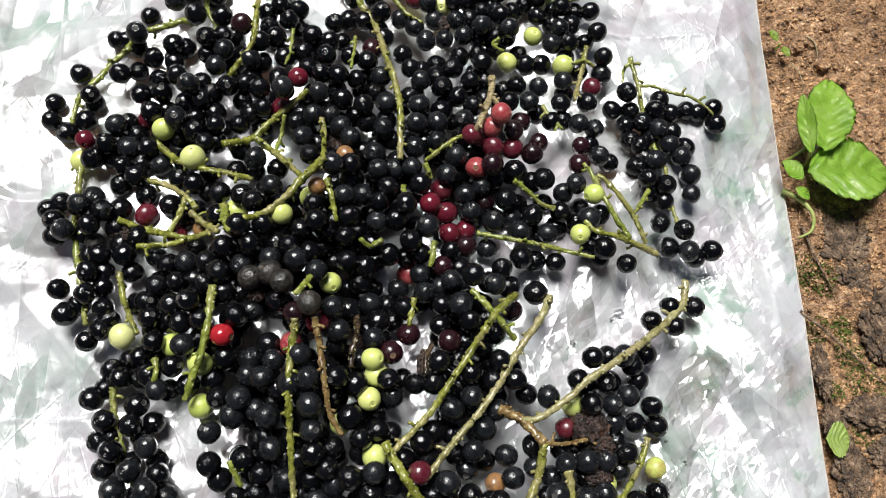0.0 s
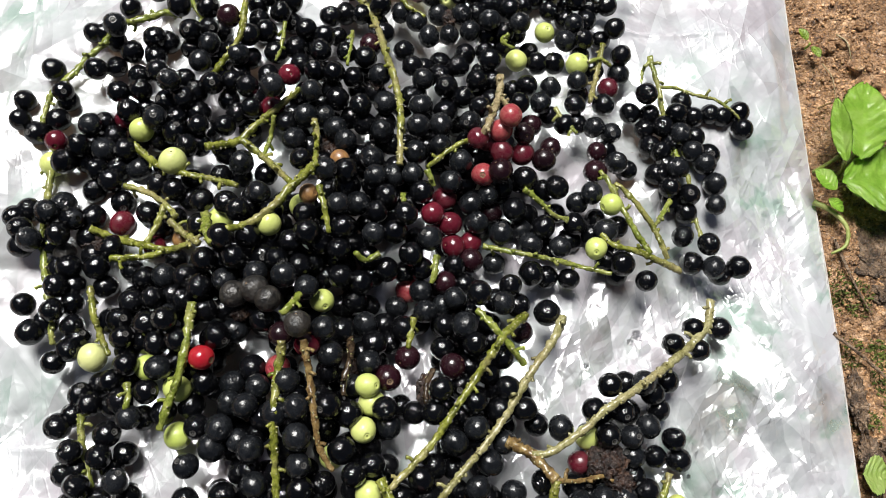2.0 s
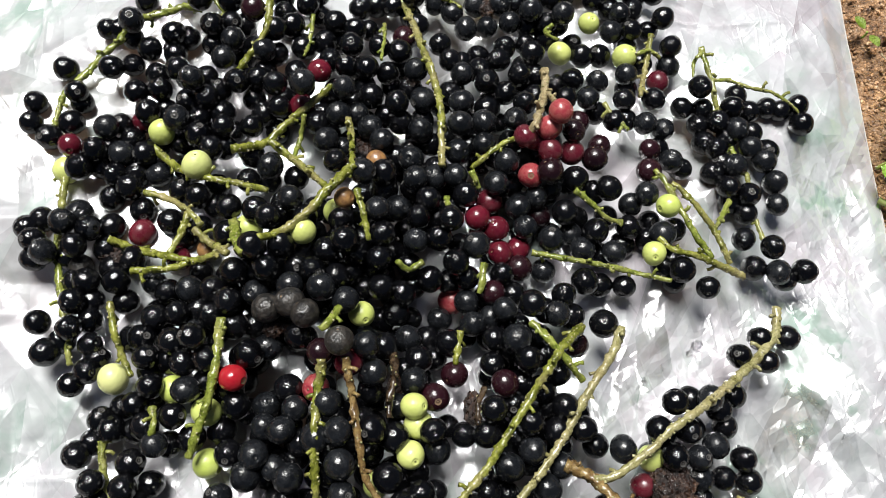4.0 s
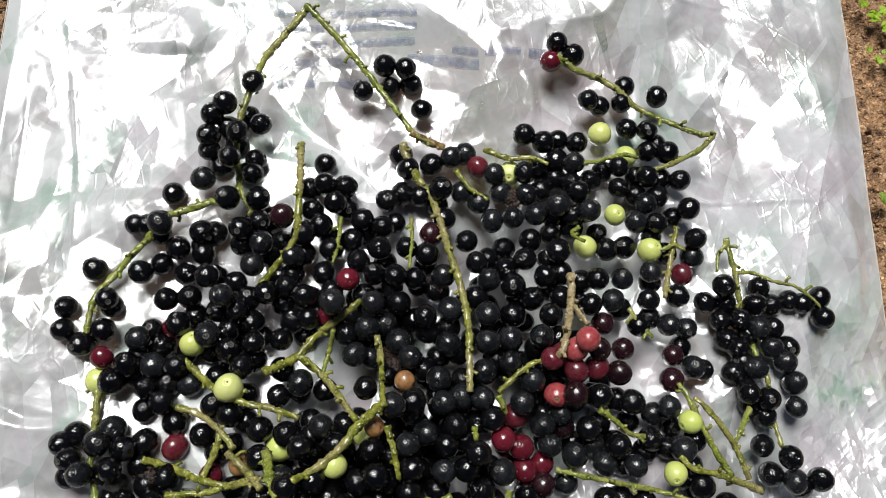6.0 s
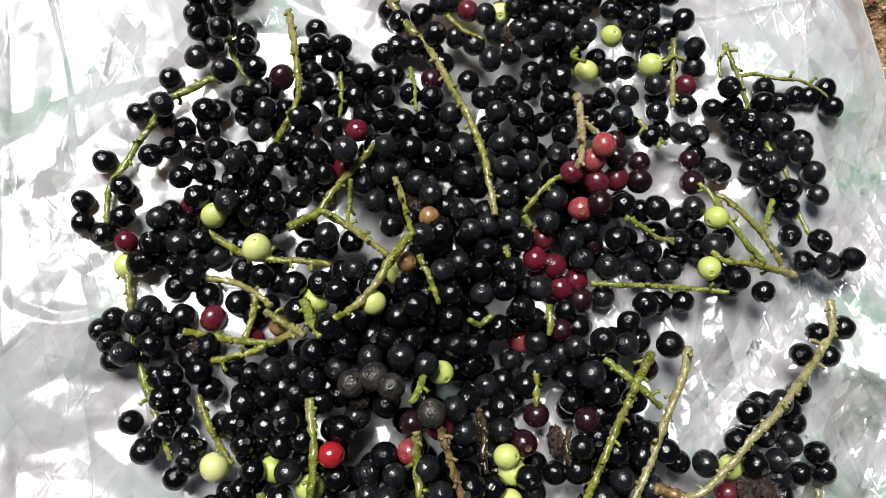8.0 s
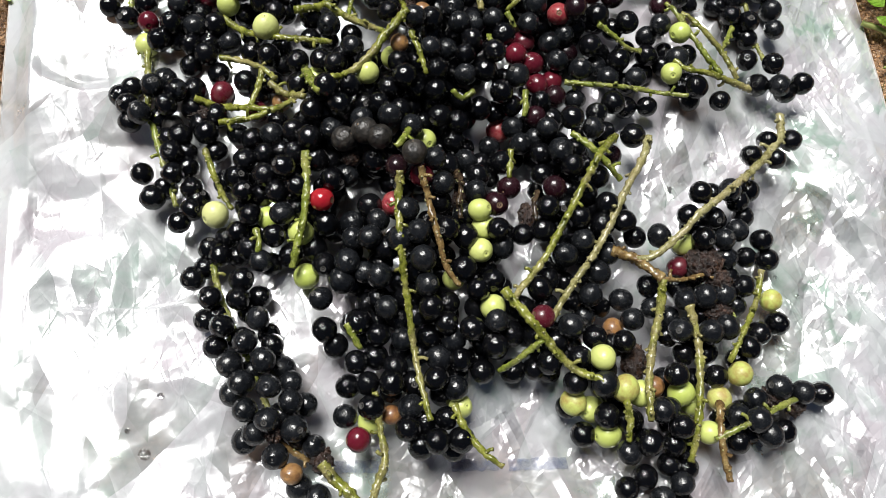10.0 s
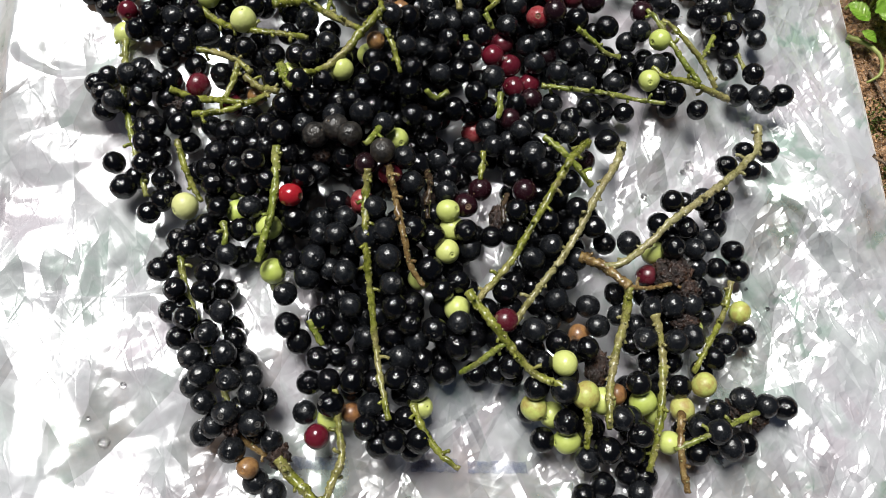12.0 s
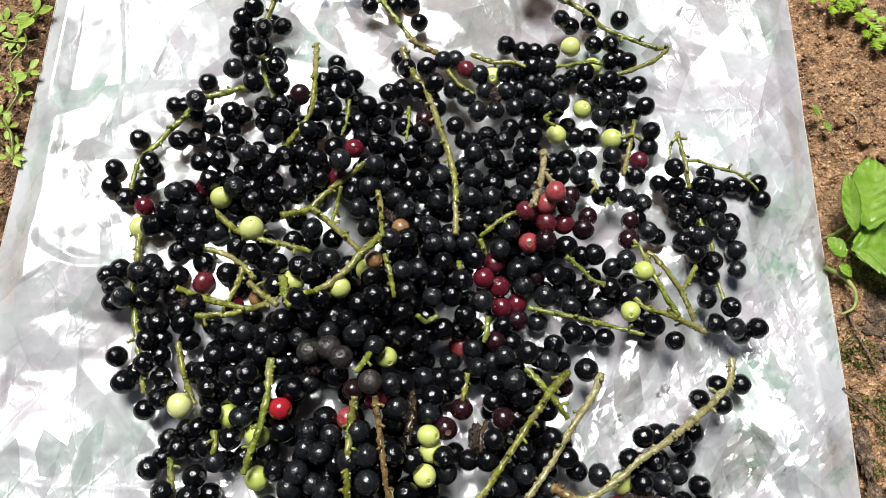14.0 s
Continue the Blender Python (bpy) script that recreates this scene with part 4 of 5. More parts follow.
b.berries("dull", [(-99, 185, 20), (-129, 184, 12), (-122, 173, 10), (-107, 166, 6), (-50, 148, 28)])
b.berries("crimson", [(-115, 190, 7)])
b.berries("green", [(-106, 182, 13)])
b.berries("cream", [(-88, 163, 23)])
b = Bunch("bunch of shiny black berries, red, olive stems", -95, 133)
b.stem(1.8, "olive", [(-111, 156, 10), (-101, 153, 11), (-91, 146, 16), (-85, 139, 18)])
b.stem(1.8, "olive", [(-91, 145, 16), (-94, 135, 15), (-97, 128, 15)])
b.stem(1.9, "olive", [(-122, 135, 12), (-112, 132, 8), (-97, 127, 15), (-85, 125, 17), (-74, 128, 24)])
b.stem(1.8, "olive", [(-111, 121, 14), (-97, 122, 15), (-86, 125, 17), (-79, 127, 18)])
b.stem(2.0, "olive", [(-88, 138, 17), (-81, 132, 17), (-72, 124, 29)])
b.berries("black", [(-124, 164, 9), (-116, 166, 5), (-117, 158, 10), (-125, 155, 5), (-112, 150, 5), (-96, 157, 11), (-88, 153, 15), (-100, 145, 6), (-94, 138, 5), (-87, 141, 11), (-82, 151, 9), (-130, 139, 12), (-123, 142, 6), (-113, 128, 7), (-121, 125, 5), (-63, 124, 5), (-124, 133, 5), (-65, 120, 12), (-60, 127, 14), (-75, 136, 18), (-117, 118, 11), (-97, 114, 10), (-78, 113, 19), (-86, 124, 5)])
b.berries("black", [(-89, 112, 5), (-69, 117, 30), (-64, 120, 22), (-75, 116, 5), (-66, 115, 5), (-74, 121, 12)])
b.berries("crimson", [(-95, 129, 7)])
b.berries("wine", [(-111, 140, 5)])
b.berries("dull", [(-104, 119, 5), (-88, 114, 14)])
b.berries("amber", [(-84, 133, 7)])
b = Bunch("bunch of shiny black berries, one green, olive stems", -104, 89)
b.stem(1.7, "olive", [(-117, 108, 15), (-113, 96, 17), (-110, 87, 13), (-106, 80, 13)])
b.berries("black", [(-114, 111, 5), (-110, 70, 5), (-104, 70, 12), (-100, 103, 13), (-104, 95, 12), (-101, 87, 16), (-110, 96, 5), (-101, 83, 7), (-93, 87, 11), (-100, 72, 5), (-98, 98, 5), (-101, 107, 5)])
b.berries("cream", [(-114, 80, 8)])
b = Bunch("bunch of shiny black berries, green and red, green stems", -69, 84)
b.stem(2.3, "green", [(-73, 100, 24), (-73, 83, 27), (-75, 69, 25), (-81, 50, 20)])
b.berries("black", [(-71, 107, 24), (-91, 104, 16), (-91, 92, 21), (-82, 92, 29), (-86, 84, 21), (-77, 85, 24), (-78, 78, 16), (-72, 61, 9), (-78, 103, 17), (-84, 107, 10), (-82, 58, 12), (-69, 99, 18), (-63, 101, 11), (-62, 87, 23), (-66, 69, 18), (-69, 76, 13), (-62, 68, 9), (-68, 52, 15), (-63, 52, 5), (-54, 53, 5), (-80, 73, 5), (-71, 70, 5), (-75, 81, 5), (-66, 80, 5)])
b.berries("black", [(-81, 89, 5), (-62, 88, 5), (-78, 99, 5), (-56, 97, 5), (-47, 97, 5), (-61, 106, 5), (-51, 108, 5), (-56, 58, 12), (-80, 87, 13), (-66, 88, 13), (-72, 108, 13), (-62, 109, 14), (-48, 107, 14)])
b.berries("dull", [(-54, 107, 21), (-86, 98, 11), (-84, 74, 21), (-56, 91, 17), (-55, 69, 17), (-55, 61, 21), (-58, 51, 21)])
b.berries("green", [(-77, 67, 15), (-76, 49, 9)])
b.berries("scabby", [(-56, 103, 29)])
b.berries("red", [(-67, 78, 24)])
b = Bunch("bunch of shiny black berries, one red, olive stems", -35, 38)
b.stem(2.0, "olive", [(-34, 82, 42), (-35, 73, 36), (-36, 58, 36), (-35.5, 47, 32), (-35, 39, 27), (-34, 26, 23), (-33, 14, 17), (-32, 2, 18), (-30, -10, 20), (-29, -17, 21)])
b.berries("black", [(-47, 75, 21), (-41, 55, 23), (-46, 36, 15), (-29, 45, 23), (-24, 36, 12), (-25, 28, 25), (-19, 22, 21), (-32, 26, 19), (-26, 18, 14), (-34, 35, 17), (-34, 0, 8), (-30, 12, 9), (-25, 0, 18), (-38, -19, 17), (-33, -26, 12), (-27, -25, 20), (-30, -17, 9), (-34, -8, 5), (-22, 20, 5), (-26, 30, 5), (-40, 35, 5), (-48, 47, 5), (-36, 45, 5), (-44, 56, 5)])
b.berries("black", [(-36, 65, 5), (-52, 72, 5), (-31, 72, 5), (-32, 88, 5), (-29, 45, 13), (-44, 51, 14), (-31, 53, 12), (-47, 63, 13), (-30, 65, 13), (-44, 72, 13), (-35, 76, 14), (-37, 87, 14)])
b.berries("dull", [(-44, 67, 25), (-48, 59, 28), (-32, 68, 34), (-36, 56, 32), (-51, 47, 17), (-45, 43, 25), (-43, 30, 22), (-27, 47, 32), (-26, 37, 28), (-38, 27, 11), (-37, 18, 14), (-16, 16, 15), (-38, 15, 5), (-23, 9, 13), (-36, -10, 13)])
b.berries("dark", [(-35, 85, 39)])
b.berries("black", [(-41, 7, 11)])
b.berries("pink", [(-37, 75, 22)])
b = Bunch("bunch of shiny black berries, green and red, brown stems", -17, 52)
b.stem(1.8, "brown", [(-26, 82, 45), (-23, 69, 38), (-21, 57, 37), (-20, 52, 36), (-18, 43, 32), (-13, 35, 29)])
b.berries("scabby", [(-28, 87, 48)])
b.berries("dull", [(-19, 88, 38), (-28, 58, 34)])
b.berries("crimson", [(-25, 82, 35)])
b.berries("black", [(-20, 63, 25), (-9, 18, 25), (-10, 43, 26), (-5, 34, 26), (-5, 29, 14), (-17, 31, 17), (-17, 29, 5), (-17, 46, 5), (-8, 47, 5), (-22, 55, 5), (-26, 64, 5), (-17, 53, 12), (-22, 69, 13)])
b.berries("green", [(-14, 41, 19)])
b = Bunch("bunch of shiny black berries, olive stems", 38, 73)
b.stem(2.1, "olive", [(63, 99, 25), (52, 87, 33), (42, 72, 29), (33.5, 59, 29), (24, 45, 27), (13, 33, 29), (7, 27, 30)])
b.stem(1.8, "green", [(42, 99, 32), (52, 88, 33), (62, 78, 26)])
b.berries("black", [(58, 113, 20), (62, 106, 14), (42, 86, 26), (41, 79, 15), (37, 70, 19), (42, 63, 24), (48, 76, 19), (21, 33, 24), (26, 38, 17), (13, 26, 20), (13, 30, 5), (8, 39, 5), (25, 38, 5), (32, 63, 5), (41, 63, 5), (37, 72, 5), (41, 82, 5), (51, 100, 5), (64, 108, 5), (2, 22, 13), (34, 50, 13), (38, 58, 14), (44, 66, 14), (52, 108, 14)])
b.berries("black", [(43, 106, 32), (46, 97, 19), (37, 92, 15), (54, 82, 21), (46, 89, 5), (42, 98, 5), (50, 90, 14), (40, 102, 14)])
b.berries("dull", [(54, 104, 25), (1, 20, 27), (34, 47, 22), (38, 94, 25)])
b.berries("dark", [(63, 94, 15)])
b = Bunch("bunch of shiny black berries, one red, olive stems", 45, 46)
b.stem(2.1, "ash", [(80, 100, 21), (75, 89, 23), (65, 75, 25), (56, 60.5, 24), (46, 46, 24), (32, 30, 26), (23, 18, 28)])
b.berries("black", [(74, 102, 18), (56, 69, 22), (62, 68, 14), (53, 60, 20), (63, 61, 20), (24, 27, 18), (43, 50, 13), (35, 38, 10), (36, 29, 13), (69, 56, 12), (17, 20, 5), (27, 18, 5), (23, 28, 5), (50, 27, 5), (47, 39, 5), (33, 46, 5), (47, 53, 5), (57, 56, 5), (51, 63, 5), (57, 72, 5), (52, 71, 12)])
b.berries("wine", [(20, 20, 27)])
b.berries("dull", [(43, 53, 21), (49, 40, 16), (44, 30, 17), (42, 23, 8), (32, 16, 24)])
b = Bunch("bunch of shiny black berries, green and red, olive stems", 92, 42)
b.stem(2.3, "ash", [(150, 112, 10), (146, 99, 12), (128, 83, 17), (108, 69, 25), (94, 60, 26), (85, 52, 24), (73, 44, 23), (65, 42.5, 22)])
b.stem(1.3, "brown", [(74, 33, 24), (83, 33, 20), (93, 35, 17), (99, 37, 16)])
b.stem(2.9, "brown", [(55, 48, 20), (65, 43, 21), (74, 33, 24)])
b.stem(2.3, "olive", [(74, 33, 24), (72, 20, 19), (66, 6, 21), (61, -8, 24), (58, -25, 27)])
b.berries("black", [(158, 126, 5), (141, 99, 10), (154, 100, 7), (130, 91, 13), (142, 89, 12), (98, 71, 23), (108, 74, 11), (128, 76, 7), (120, 70, 11), (91, 61, 22), (124, 64, 5), (105, 61, 16), (97, 51, 20), (93, 53, 5), (100, 62, 5), (110, 63, 5), (95, 59, 13), (55, 9, 18), (71, 33, 13), (52, 9, 10), (77, 11, 8), (58, -33, 21), (62, -32, 5), (57, -23, 5)])
b.berries("black", [(57, -9, 5)])
b.berries("dull", [(114, 73, 18), (78, 54, 18), (108, 51, 16), (117, 56, 11), (55, 48, 16), (60, 29, 7), (62, 19, 12), (72, 24, 10), (64, -21, 25)])
b.berries("green", [(90, 51, 13), (59, -13, 17)])
b.berries("wine", [(87, 41, 10)])
b.berries("amber", [(55, 17, 5), (67, -10, 11)])
b = Bunch("bunch of shiny black berries, green, olive stems", 16, 10)
b.stem(2.3, "olive", [(5, 32, 30), (14, 17, 34), (20, 9, 31), (30, -2, 27), (41, -8, 30)])
b.stem(1.7, "green", [(18, 10, 32), (8, 4, 25), (1, 1, 17)])
b.berries("black", [(2, 38, 23), (42, 11, 21), (26, 11, 18), (45, -2, 17), (34, 3, 23), (33, 10, 13), (21, 2, 24), (31, -7, 21), (30, -15, 5), (35, -5, 5), (24, 1, 5), (44, 2, 5), (22, 10, 5), (1, 27, 5), (-2, 38, 5), (2, 33, 12), (1, 46, 12), (0, 11, 22), (8, 16, 17), (-14, 7, 16), (-6, 9, 5), (16, 1, 16), (9, 2, 5), (3, 12, 5)])
b.berries("black", [(-4, 18, 5), (-4, 14, 14)])
b.berries("green", [(1, 27, 21), (43, 2, 25)])
b.berries("black", [(17, 14, 20), (-5, 2, 12)])
b.berries("dull", [(42, -9, 26)])
b.berries("tan", [(31, -14, 14)])
b = Bunch("bunch of shiny black berries, green, olive stems", 79, -11)
b.stem(2.2, "olive", [(85, 22, 20), (87, 6, 17), (84, -13, 18), (80, -26, 20), (76, -42, 15)])
b.berries("dull", [(85, 25, 17), (95, 26, 15), (80, 20, 6), (81, 12, 16), (93, 10, 18), (70, -20, 16), (63, -55, 11), (72, -50, 11), (63, -62, 5)])
b.berries("black", [(84, 32, 12), (74, -7, 21), (84, 3, 6), (72, -28, 22), (70, -34, 15), (76, -35, 8), (68, -42, 10), (77, -44, 5), (72, -58, 6), (73, -25, 5), (72, -16, 5), (74, -7, 5), (87, -8, 5), (90, 11, 5), (96, 20, 5), (91, 28, 5), (94, 37, 5)])
b.berries("green", [(77, -14, 14), (84, -18, 7)])
b = Bunch("bunch of shiny black berries, green, olive stems", 112, 20)
b.stem(1.7, "olive", [(125, 37, 10), (120, 25, 11), (112, 14, 15), (103, 2, 17), (100, -3, 15)])
b.berries("dull", [(110, 44, 10), (104, 27, 13), (112, 23, 5), (102, 12, 15)])
b.berries("black", [(128, 51, 10), (131, 43, 5), (120, 44, 8), (114, 30, 12), (128, 13, 8), (118, 9, 10), (111, 36, 5), (94, 3, 6), (95, -8, 10), (111, 3, 13), (108, -1, 5)])
b.berries("green", [(104, 17, 8)])
b.berries("tan", [(129, 24, 5), (105, -8, 12)])
b = Bunch("small bunch of shiny black berries, green, olive stems", 47, -24)
b.stem(1.9, "olive", [(50, -16, 26), (50, -25, 25), (49, -32, 23)])
b.berries("green", [(39, -17, 9), (44, -28, 12)])
b.berries("black", [(43, -21, 19), (48, -12, 14), (34, -27, 10), (57, -46, 11), (48, -50, 14), (51, -15, 5), (47, -6, 5), (52, -23, 14)])
b.berries("tan", [(51, -11, 23)])
b.berries("dull", [(50, -36, 18)])
b = Bunch("small bunch of shiny black berries, one green, brown stems", 96, -21)
b.stem(2.0, "brown", [(93, -19, 14), (89, -31, 19), (89, -44, 18), (90, -51, 17)])
b.berries("tan", [(96, -17, 7)])
b.berries("black", [(96, -26, 5)])
b = Bunch("bunch of dull black berries, one green, green stems", 111, -26)
b.stem(1.7, "green", [(123, -21, 19), (111, -25, 21), (98, -30, 22), (86, -34, 19)])
b.berries("green", [(86, -31, 14)])
b.berries("dull", [(120, -15, 14), (130, -18, 14), (108, -19, 15), (100, -25, 13), (105, -28, 21), (111, -34, 16)])
b.berries("black", [(139, -19, 11), (119, -33, 12), (96, -36, 17), (108, -32, 5), (106, -23, 5)])
b.berries("scabby", [(120, -26, 5)])
b = Bunch("small bunch of shiny black berries, green and red, olive stems", -55, -11)
b.stem(2.7, "olive", [(-73, -29, 14), (-68, -36, 14), (-63, -41, 15), (-56, -50, 16)])
b.stem(2.1, "olive", [(-56, -50, 16), (-52, -40, 16), (-48, -30, 15), (-49, -17, 14), (-50, -3, 15)])
b.berries("dull", [(-75, -42, 11), (-63, -11, 7)])
b.berries("black", [(-61, 1, 8), (-53, 1, 12), (-43, 0, 16), (-52, -9, 14), (-44, -2, 5)])
b.berries("crimson", [(-58, -21, 9)])
b.berries("amber", [(-44, -12, 6)])
b.berries("green", [(-53, -14, 5)])
b = Bunch("bunch of shiny black berries, brown stems", -99, 15)
b.stem(1.8, "brown", [(-93, -10, 12), (-89, -19, 9), (-82, -25, 7), (-74, -29, 6)])
b.stem(1.7, "green", [(-115, 57, 9), (-113, 45, 8), (-109, 33, 7), (-101, 15, 8), (-96, 1, 10), (-91, -13, 10)])
b.berries("black", [(-124, 52, 7), (-112, 61, 9), (-116, 42, 12), (-119, 57, 5), (-103, 49, 11), (-104, 40, 14), (-96, 42, 7), (-119, 34, 5), (-111, 29, 14), (-115, 22, 7), (-93, 26, 5), (-114, 36, 5), (-101, 36, 5), (-91, 20, 11), (-117, 65, 7), (-105, 61, 5), (-105, 25, 5)])
b.berries("dull", [(-96, 31, 15), (-101, 21, 19), (-108, 13, 14), (-94, 13, 18), (-103, 5, 17), (-92, 2, 20), (-84, 4, 12), (-108, 2, 8), (-102, -6, 16), (-93, -11, 20), (-84, -4, 15), (-79, -5, 7), (-99, -15, 12), (-83, -15, 15), (-82, -18, 6), (-91, -25, 14), (-76, -22, 10), (-104, -17, 5), (-88, 11, 6), (-100, 11, 6), (-89, -8, 6), (-83, -37, 5)])
b.berries("amber", [(-85, -32, 12)])
b = Bunch("small bunch of shiny black berries, one green, olive stems", -18, -12)
b.stem(1.8, "olive", [(-19, -11, 20), (-15, -22, 20), (-8, -32, 21), (-2, -37, 21)])
b.berries("dull", [(-17, -4, 13)])
b.berries("black", [(-22, -5, 5), (-22, -16, 16), (-17, -25, 17), (-20, -28, 9), (-15, 3, 5)])
b.berries("green", [(-15, -11, 7)])
b = Bunch("bunch of shiny black berries, green stems", -57, 27)
b.stem(2.0, "green", [(-60, 25, 20), (-57, 19, 18), (-55, 15, 16)])
b.berries("dull", [(-70, 37, 17), (-61, 44, 17)])
b.berries("black", [(-69, 24, 16), (-65, 18, 10), (-55, 26, 17), (-47, 20, 16), (-57, 10, 13), (-49, 12, 10), (-53, 21, 5), (-58, 28, 5), (-47, 28, 5), (-51, 36, 5), (-56, 45, 5)])
b = Bunch("small bunch of shiny black berries, green stems", -6, 121)
b.stem(1.6, "green", [(2, 122, 30), (-4, 119, 30), (-8, 121, 34)])
b.berries("dull", [(-1, 131, 29)])
b.berries("black", [(-3, 124, 19), (-14, 113, 26), (-6, 112, 21), (5, 118, 21), (-1, 118, 12), (-8, 106, 15), (-10, 116, 5), (-13, 124, 5), (-1, 126, 5), (-6, 134, 5), (-10, 131, 13)])
b = Bunch("bunch of shiny black berries, one red, green stems", 25, 118)
b.stem(1.8, "green", [(26, 124, 24), (25, 116, 24), (24, 112, 23)])
b.berries("black", [(18, 133, 18), (15, 124, 25), (20, 120, 18), (13, 120, 12), (34, 122, 17), (39, 115, 13), (26, 106, 5), (37, 109, 5), (29, 116, 5), (16, 125, 5), (31, 134, 5)])
b.berries("dull", [(23, 131, 26), (20, 111, 14), (34, 106, 23), (30, 105, 14)])
b.berries("dark", [(30, 114, 18)])
b.berries("pink", [(15, 114, 5)])
b = Bunch("bunch of shiny black berries, olive stems", 17, 91)
b.stem(1.8, "olive", [(17, 98, 19), (15, 85, 18)])
b.berries("dark", [(7, 72, 22), (15, 82, 14)])
b.berries("black", [(5, 98, 5), (13, 94, 15), (30, 95, 20), (2, 81, 5), (30, 83, 5), (8, 90, 5), (35, 90, 5), (20, 99, 5), (30, 98, 5)])
b.berries("dull", [(10, 106, 5), (22, 101, 18)])
b = Bunch("bunch of shiny black berries, green, brown stems", -7, 76)
b.stem(1.8, "dead", [(-9, 89, 22), (-8, 80, 29), (-10, 70, 31), (-10, 63, 32)])
b.berries("dull", [(-16, 79, 32), (-7, 69, 20), (-3, 96, 14), (-1, 78, 23)])
b.berries("black", [(-17, 74, 24), (-12, 91, 22), (1, 87, 18), (-4, 84, 11), (-16, 59, 32), (-8, 57, 26), (-13, 105, 7), (-4, 56, 5), (3, 63, 5), (-14, 74, 5), (-4, 70, 5), (-24, 90, 5), (-14, 90, 5), (-7, 97, 5), (-2, 106, 5), (3, 57, 13), (-16, 63, 12), (-5, 63, 13), (2, 75, 13), (-17, 81, 12)])
b.berries("green", [(-1, 68, 27), (1, 62, 21), (-2, 51, 24)])
b = Bunch("bunch of shiny black berries, one green, green stems", -34, 104)
b.stem(1.8, "green", [(-29, 101, 39), (-32, 95, 43), (-35, 92, 43)])
b.berries("black", [(-31, 117, 26), (-44, 93, 27), (-28, 99, 5), (-34, 109, 5), (-23, 107, 5), (-43, 96, 12), (-29, 94, 14), (-29, 108, 13), (-40, 112, 13)])
b.berries("dull", [(-36, 110, 35), (-27, 106, 32)])
b.berries("scabby", [(-47, 104, 34), (-41, 99, 38)])
b.berries("green", [(-21, 103, 23)])
b = Bunch("small bunch of shiny black berries, one green, green stems", -63, 127)
b.stem(2.6, "green", [(-71, 138, 26), (-68, 128, 35), (-65, 121, 38)])
b.berries("green", [(-67, 140, 15)])
b.berries("dull", [(-65, 128, 27), (-61, 110, 25)])
b.berries("black", [(-57, 118, 32), (-67, 133, 5), (-70, 144, 5), (-55, 118, 13)])
b = Bunch("small bunch of shiny black berries, brown stems", 18, 64)
b.stem(1.5, "dead", [(25, 75, 26), (22, 68, 29), (22, 61, 29)])
b.berries("black", [(29, 85, 20), (28, 67, 28), (6, 59, 27), (18, 59, 17), (26, 59, 22), (5, 54, 5), (13, 63, 5)])
b.berries("dark", [(33, 77, 24)])
b.berries("dull", [(8, 53, 20)])
b = Bunch("small bunch of shiny black berries, one green, green stems", -94, 65)
b.stem(1.8, "green", [(-95, 68, 21), (-94, 61, 21), (-95, 58, 20)])
b.berries("black", [(-99, 62, 13), (-98, 76, 16), (-88, 65, 19), (-91, 56, 7)])
b.berries("dull", [(-94, 55, 17)])
b.berries("green", [(-91, 76, 10)])
b = Bunch("bunch of shiny black berries, red, green stems", 14, 147)
b.stem(1.6, "green", [(21, 161, 30), (24, 154, 28)])
b.stem(1.6, "green", [(11, 148, 32), (11, 143, 35)])
b.berries("dull", [(15, 160, 27), (32, 159, 23), (41, 150, 20)])
b.berries("black", [(19, 152, 26), (13, 152, 5), (30, 152, 5), (15, 151, 14), (0, 141, 29), (4, 149, 28), (12, 138, 36), (8, 132, 30), (8, 144, 20), (-4, 144, 5), (7, 142, 5), (0, 152, 5), (1, 140, 12), (3, 149, 13)])
b.berries("wine", [(30, 154, 15), (27, 142, 10)])
b.berries("crimson", [(24, 144, 22)])


# ---- plants and litter on the soil beside the bag ----
def leaf_blade(bm, base, along, across, length, width, fold, droop, teeth, mtx=None):
    """A toothed leaf with a sunk midrib: base point, unit axes, metres."""
    along, across = Vector(along).normalized(), Vector(across).normalized()
    up = across.cross(along).normalized()
    if up.z < 0:
        up = -up
    n, m = 54, 7
    rows = []
    for i in range(n + 1):
        s = i / n
        w = width * (math.sin(math.pi * min(1.0, s * 0.94 + 0.05)) ** 0.75)
        if teeth:
            w *= 1 + 0.05 * ((i % 3) / 2 - 0.5) + 0.03 * math.sin(i * 0.9) + 0.025 * math.sin(i * 2.3)
        row = []
        for j in range(-m, m + 1):
            q = j / m
            lift = fold * abs(q) * w - droop * length * s * s + 0.05 * width * math.sin(9 * s + 2.5 * abs(q)) * abs(q)
            lift += 0.15 * width * (abs(math.sin(17 * s - 4.0 * abs(q))) - 0.6) * min(1.0, 3 * abs(q)) * (1 - 0.5 * abs(q))
            p = Vector(base) + along * (length * s + 0.12 * width * abs(q)) + across * (w * q) + up * lift
            row.append(bm.verts.new(p))
        rows.append(row)
    for a, b in zip(rows, rows[1:]):
        for j in range(2 * m):
            bm.faces.new((a[j], a[j + 1], b[j + 1], b[j]))


def thick(bm, amount):
    geo = bmesh.ops.solidify(bm, geom=bm.faces[:], thickness=amount)
    return geo


def mm(*v):
    return tuple(q / 1000 for q in v)


weed = thing("leafy_weed", "leafy green weed with wet toothed leaves growing in soil", "weed", mm(228, 182, -7))


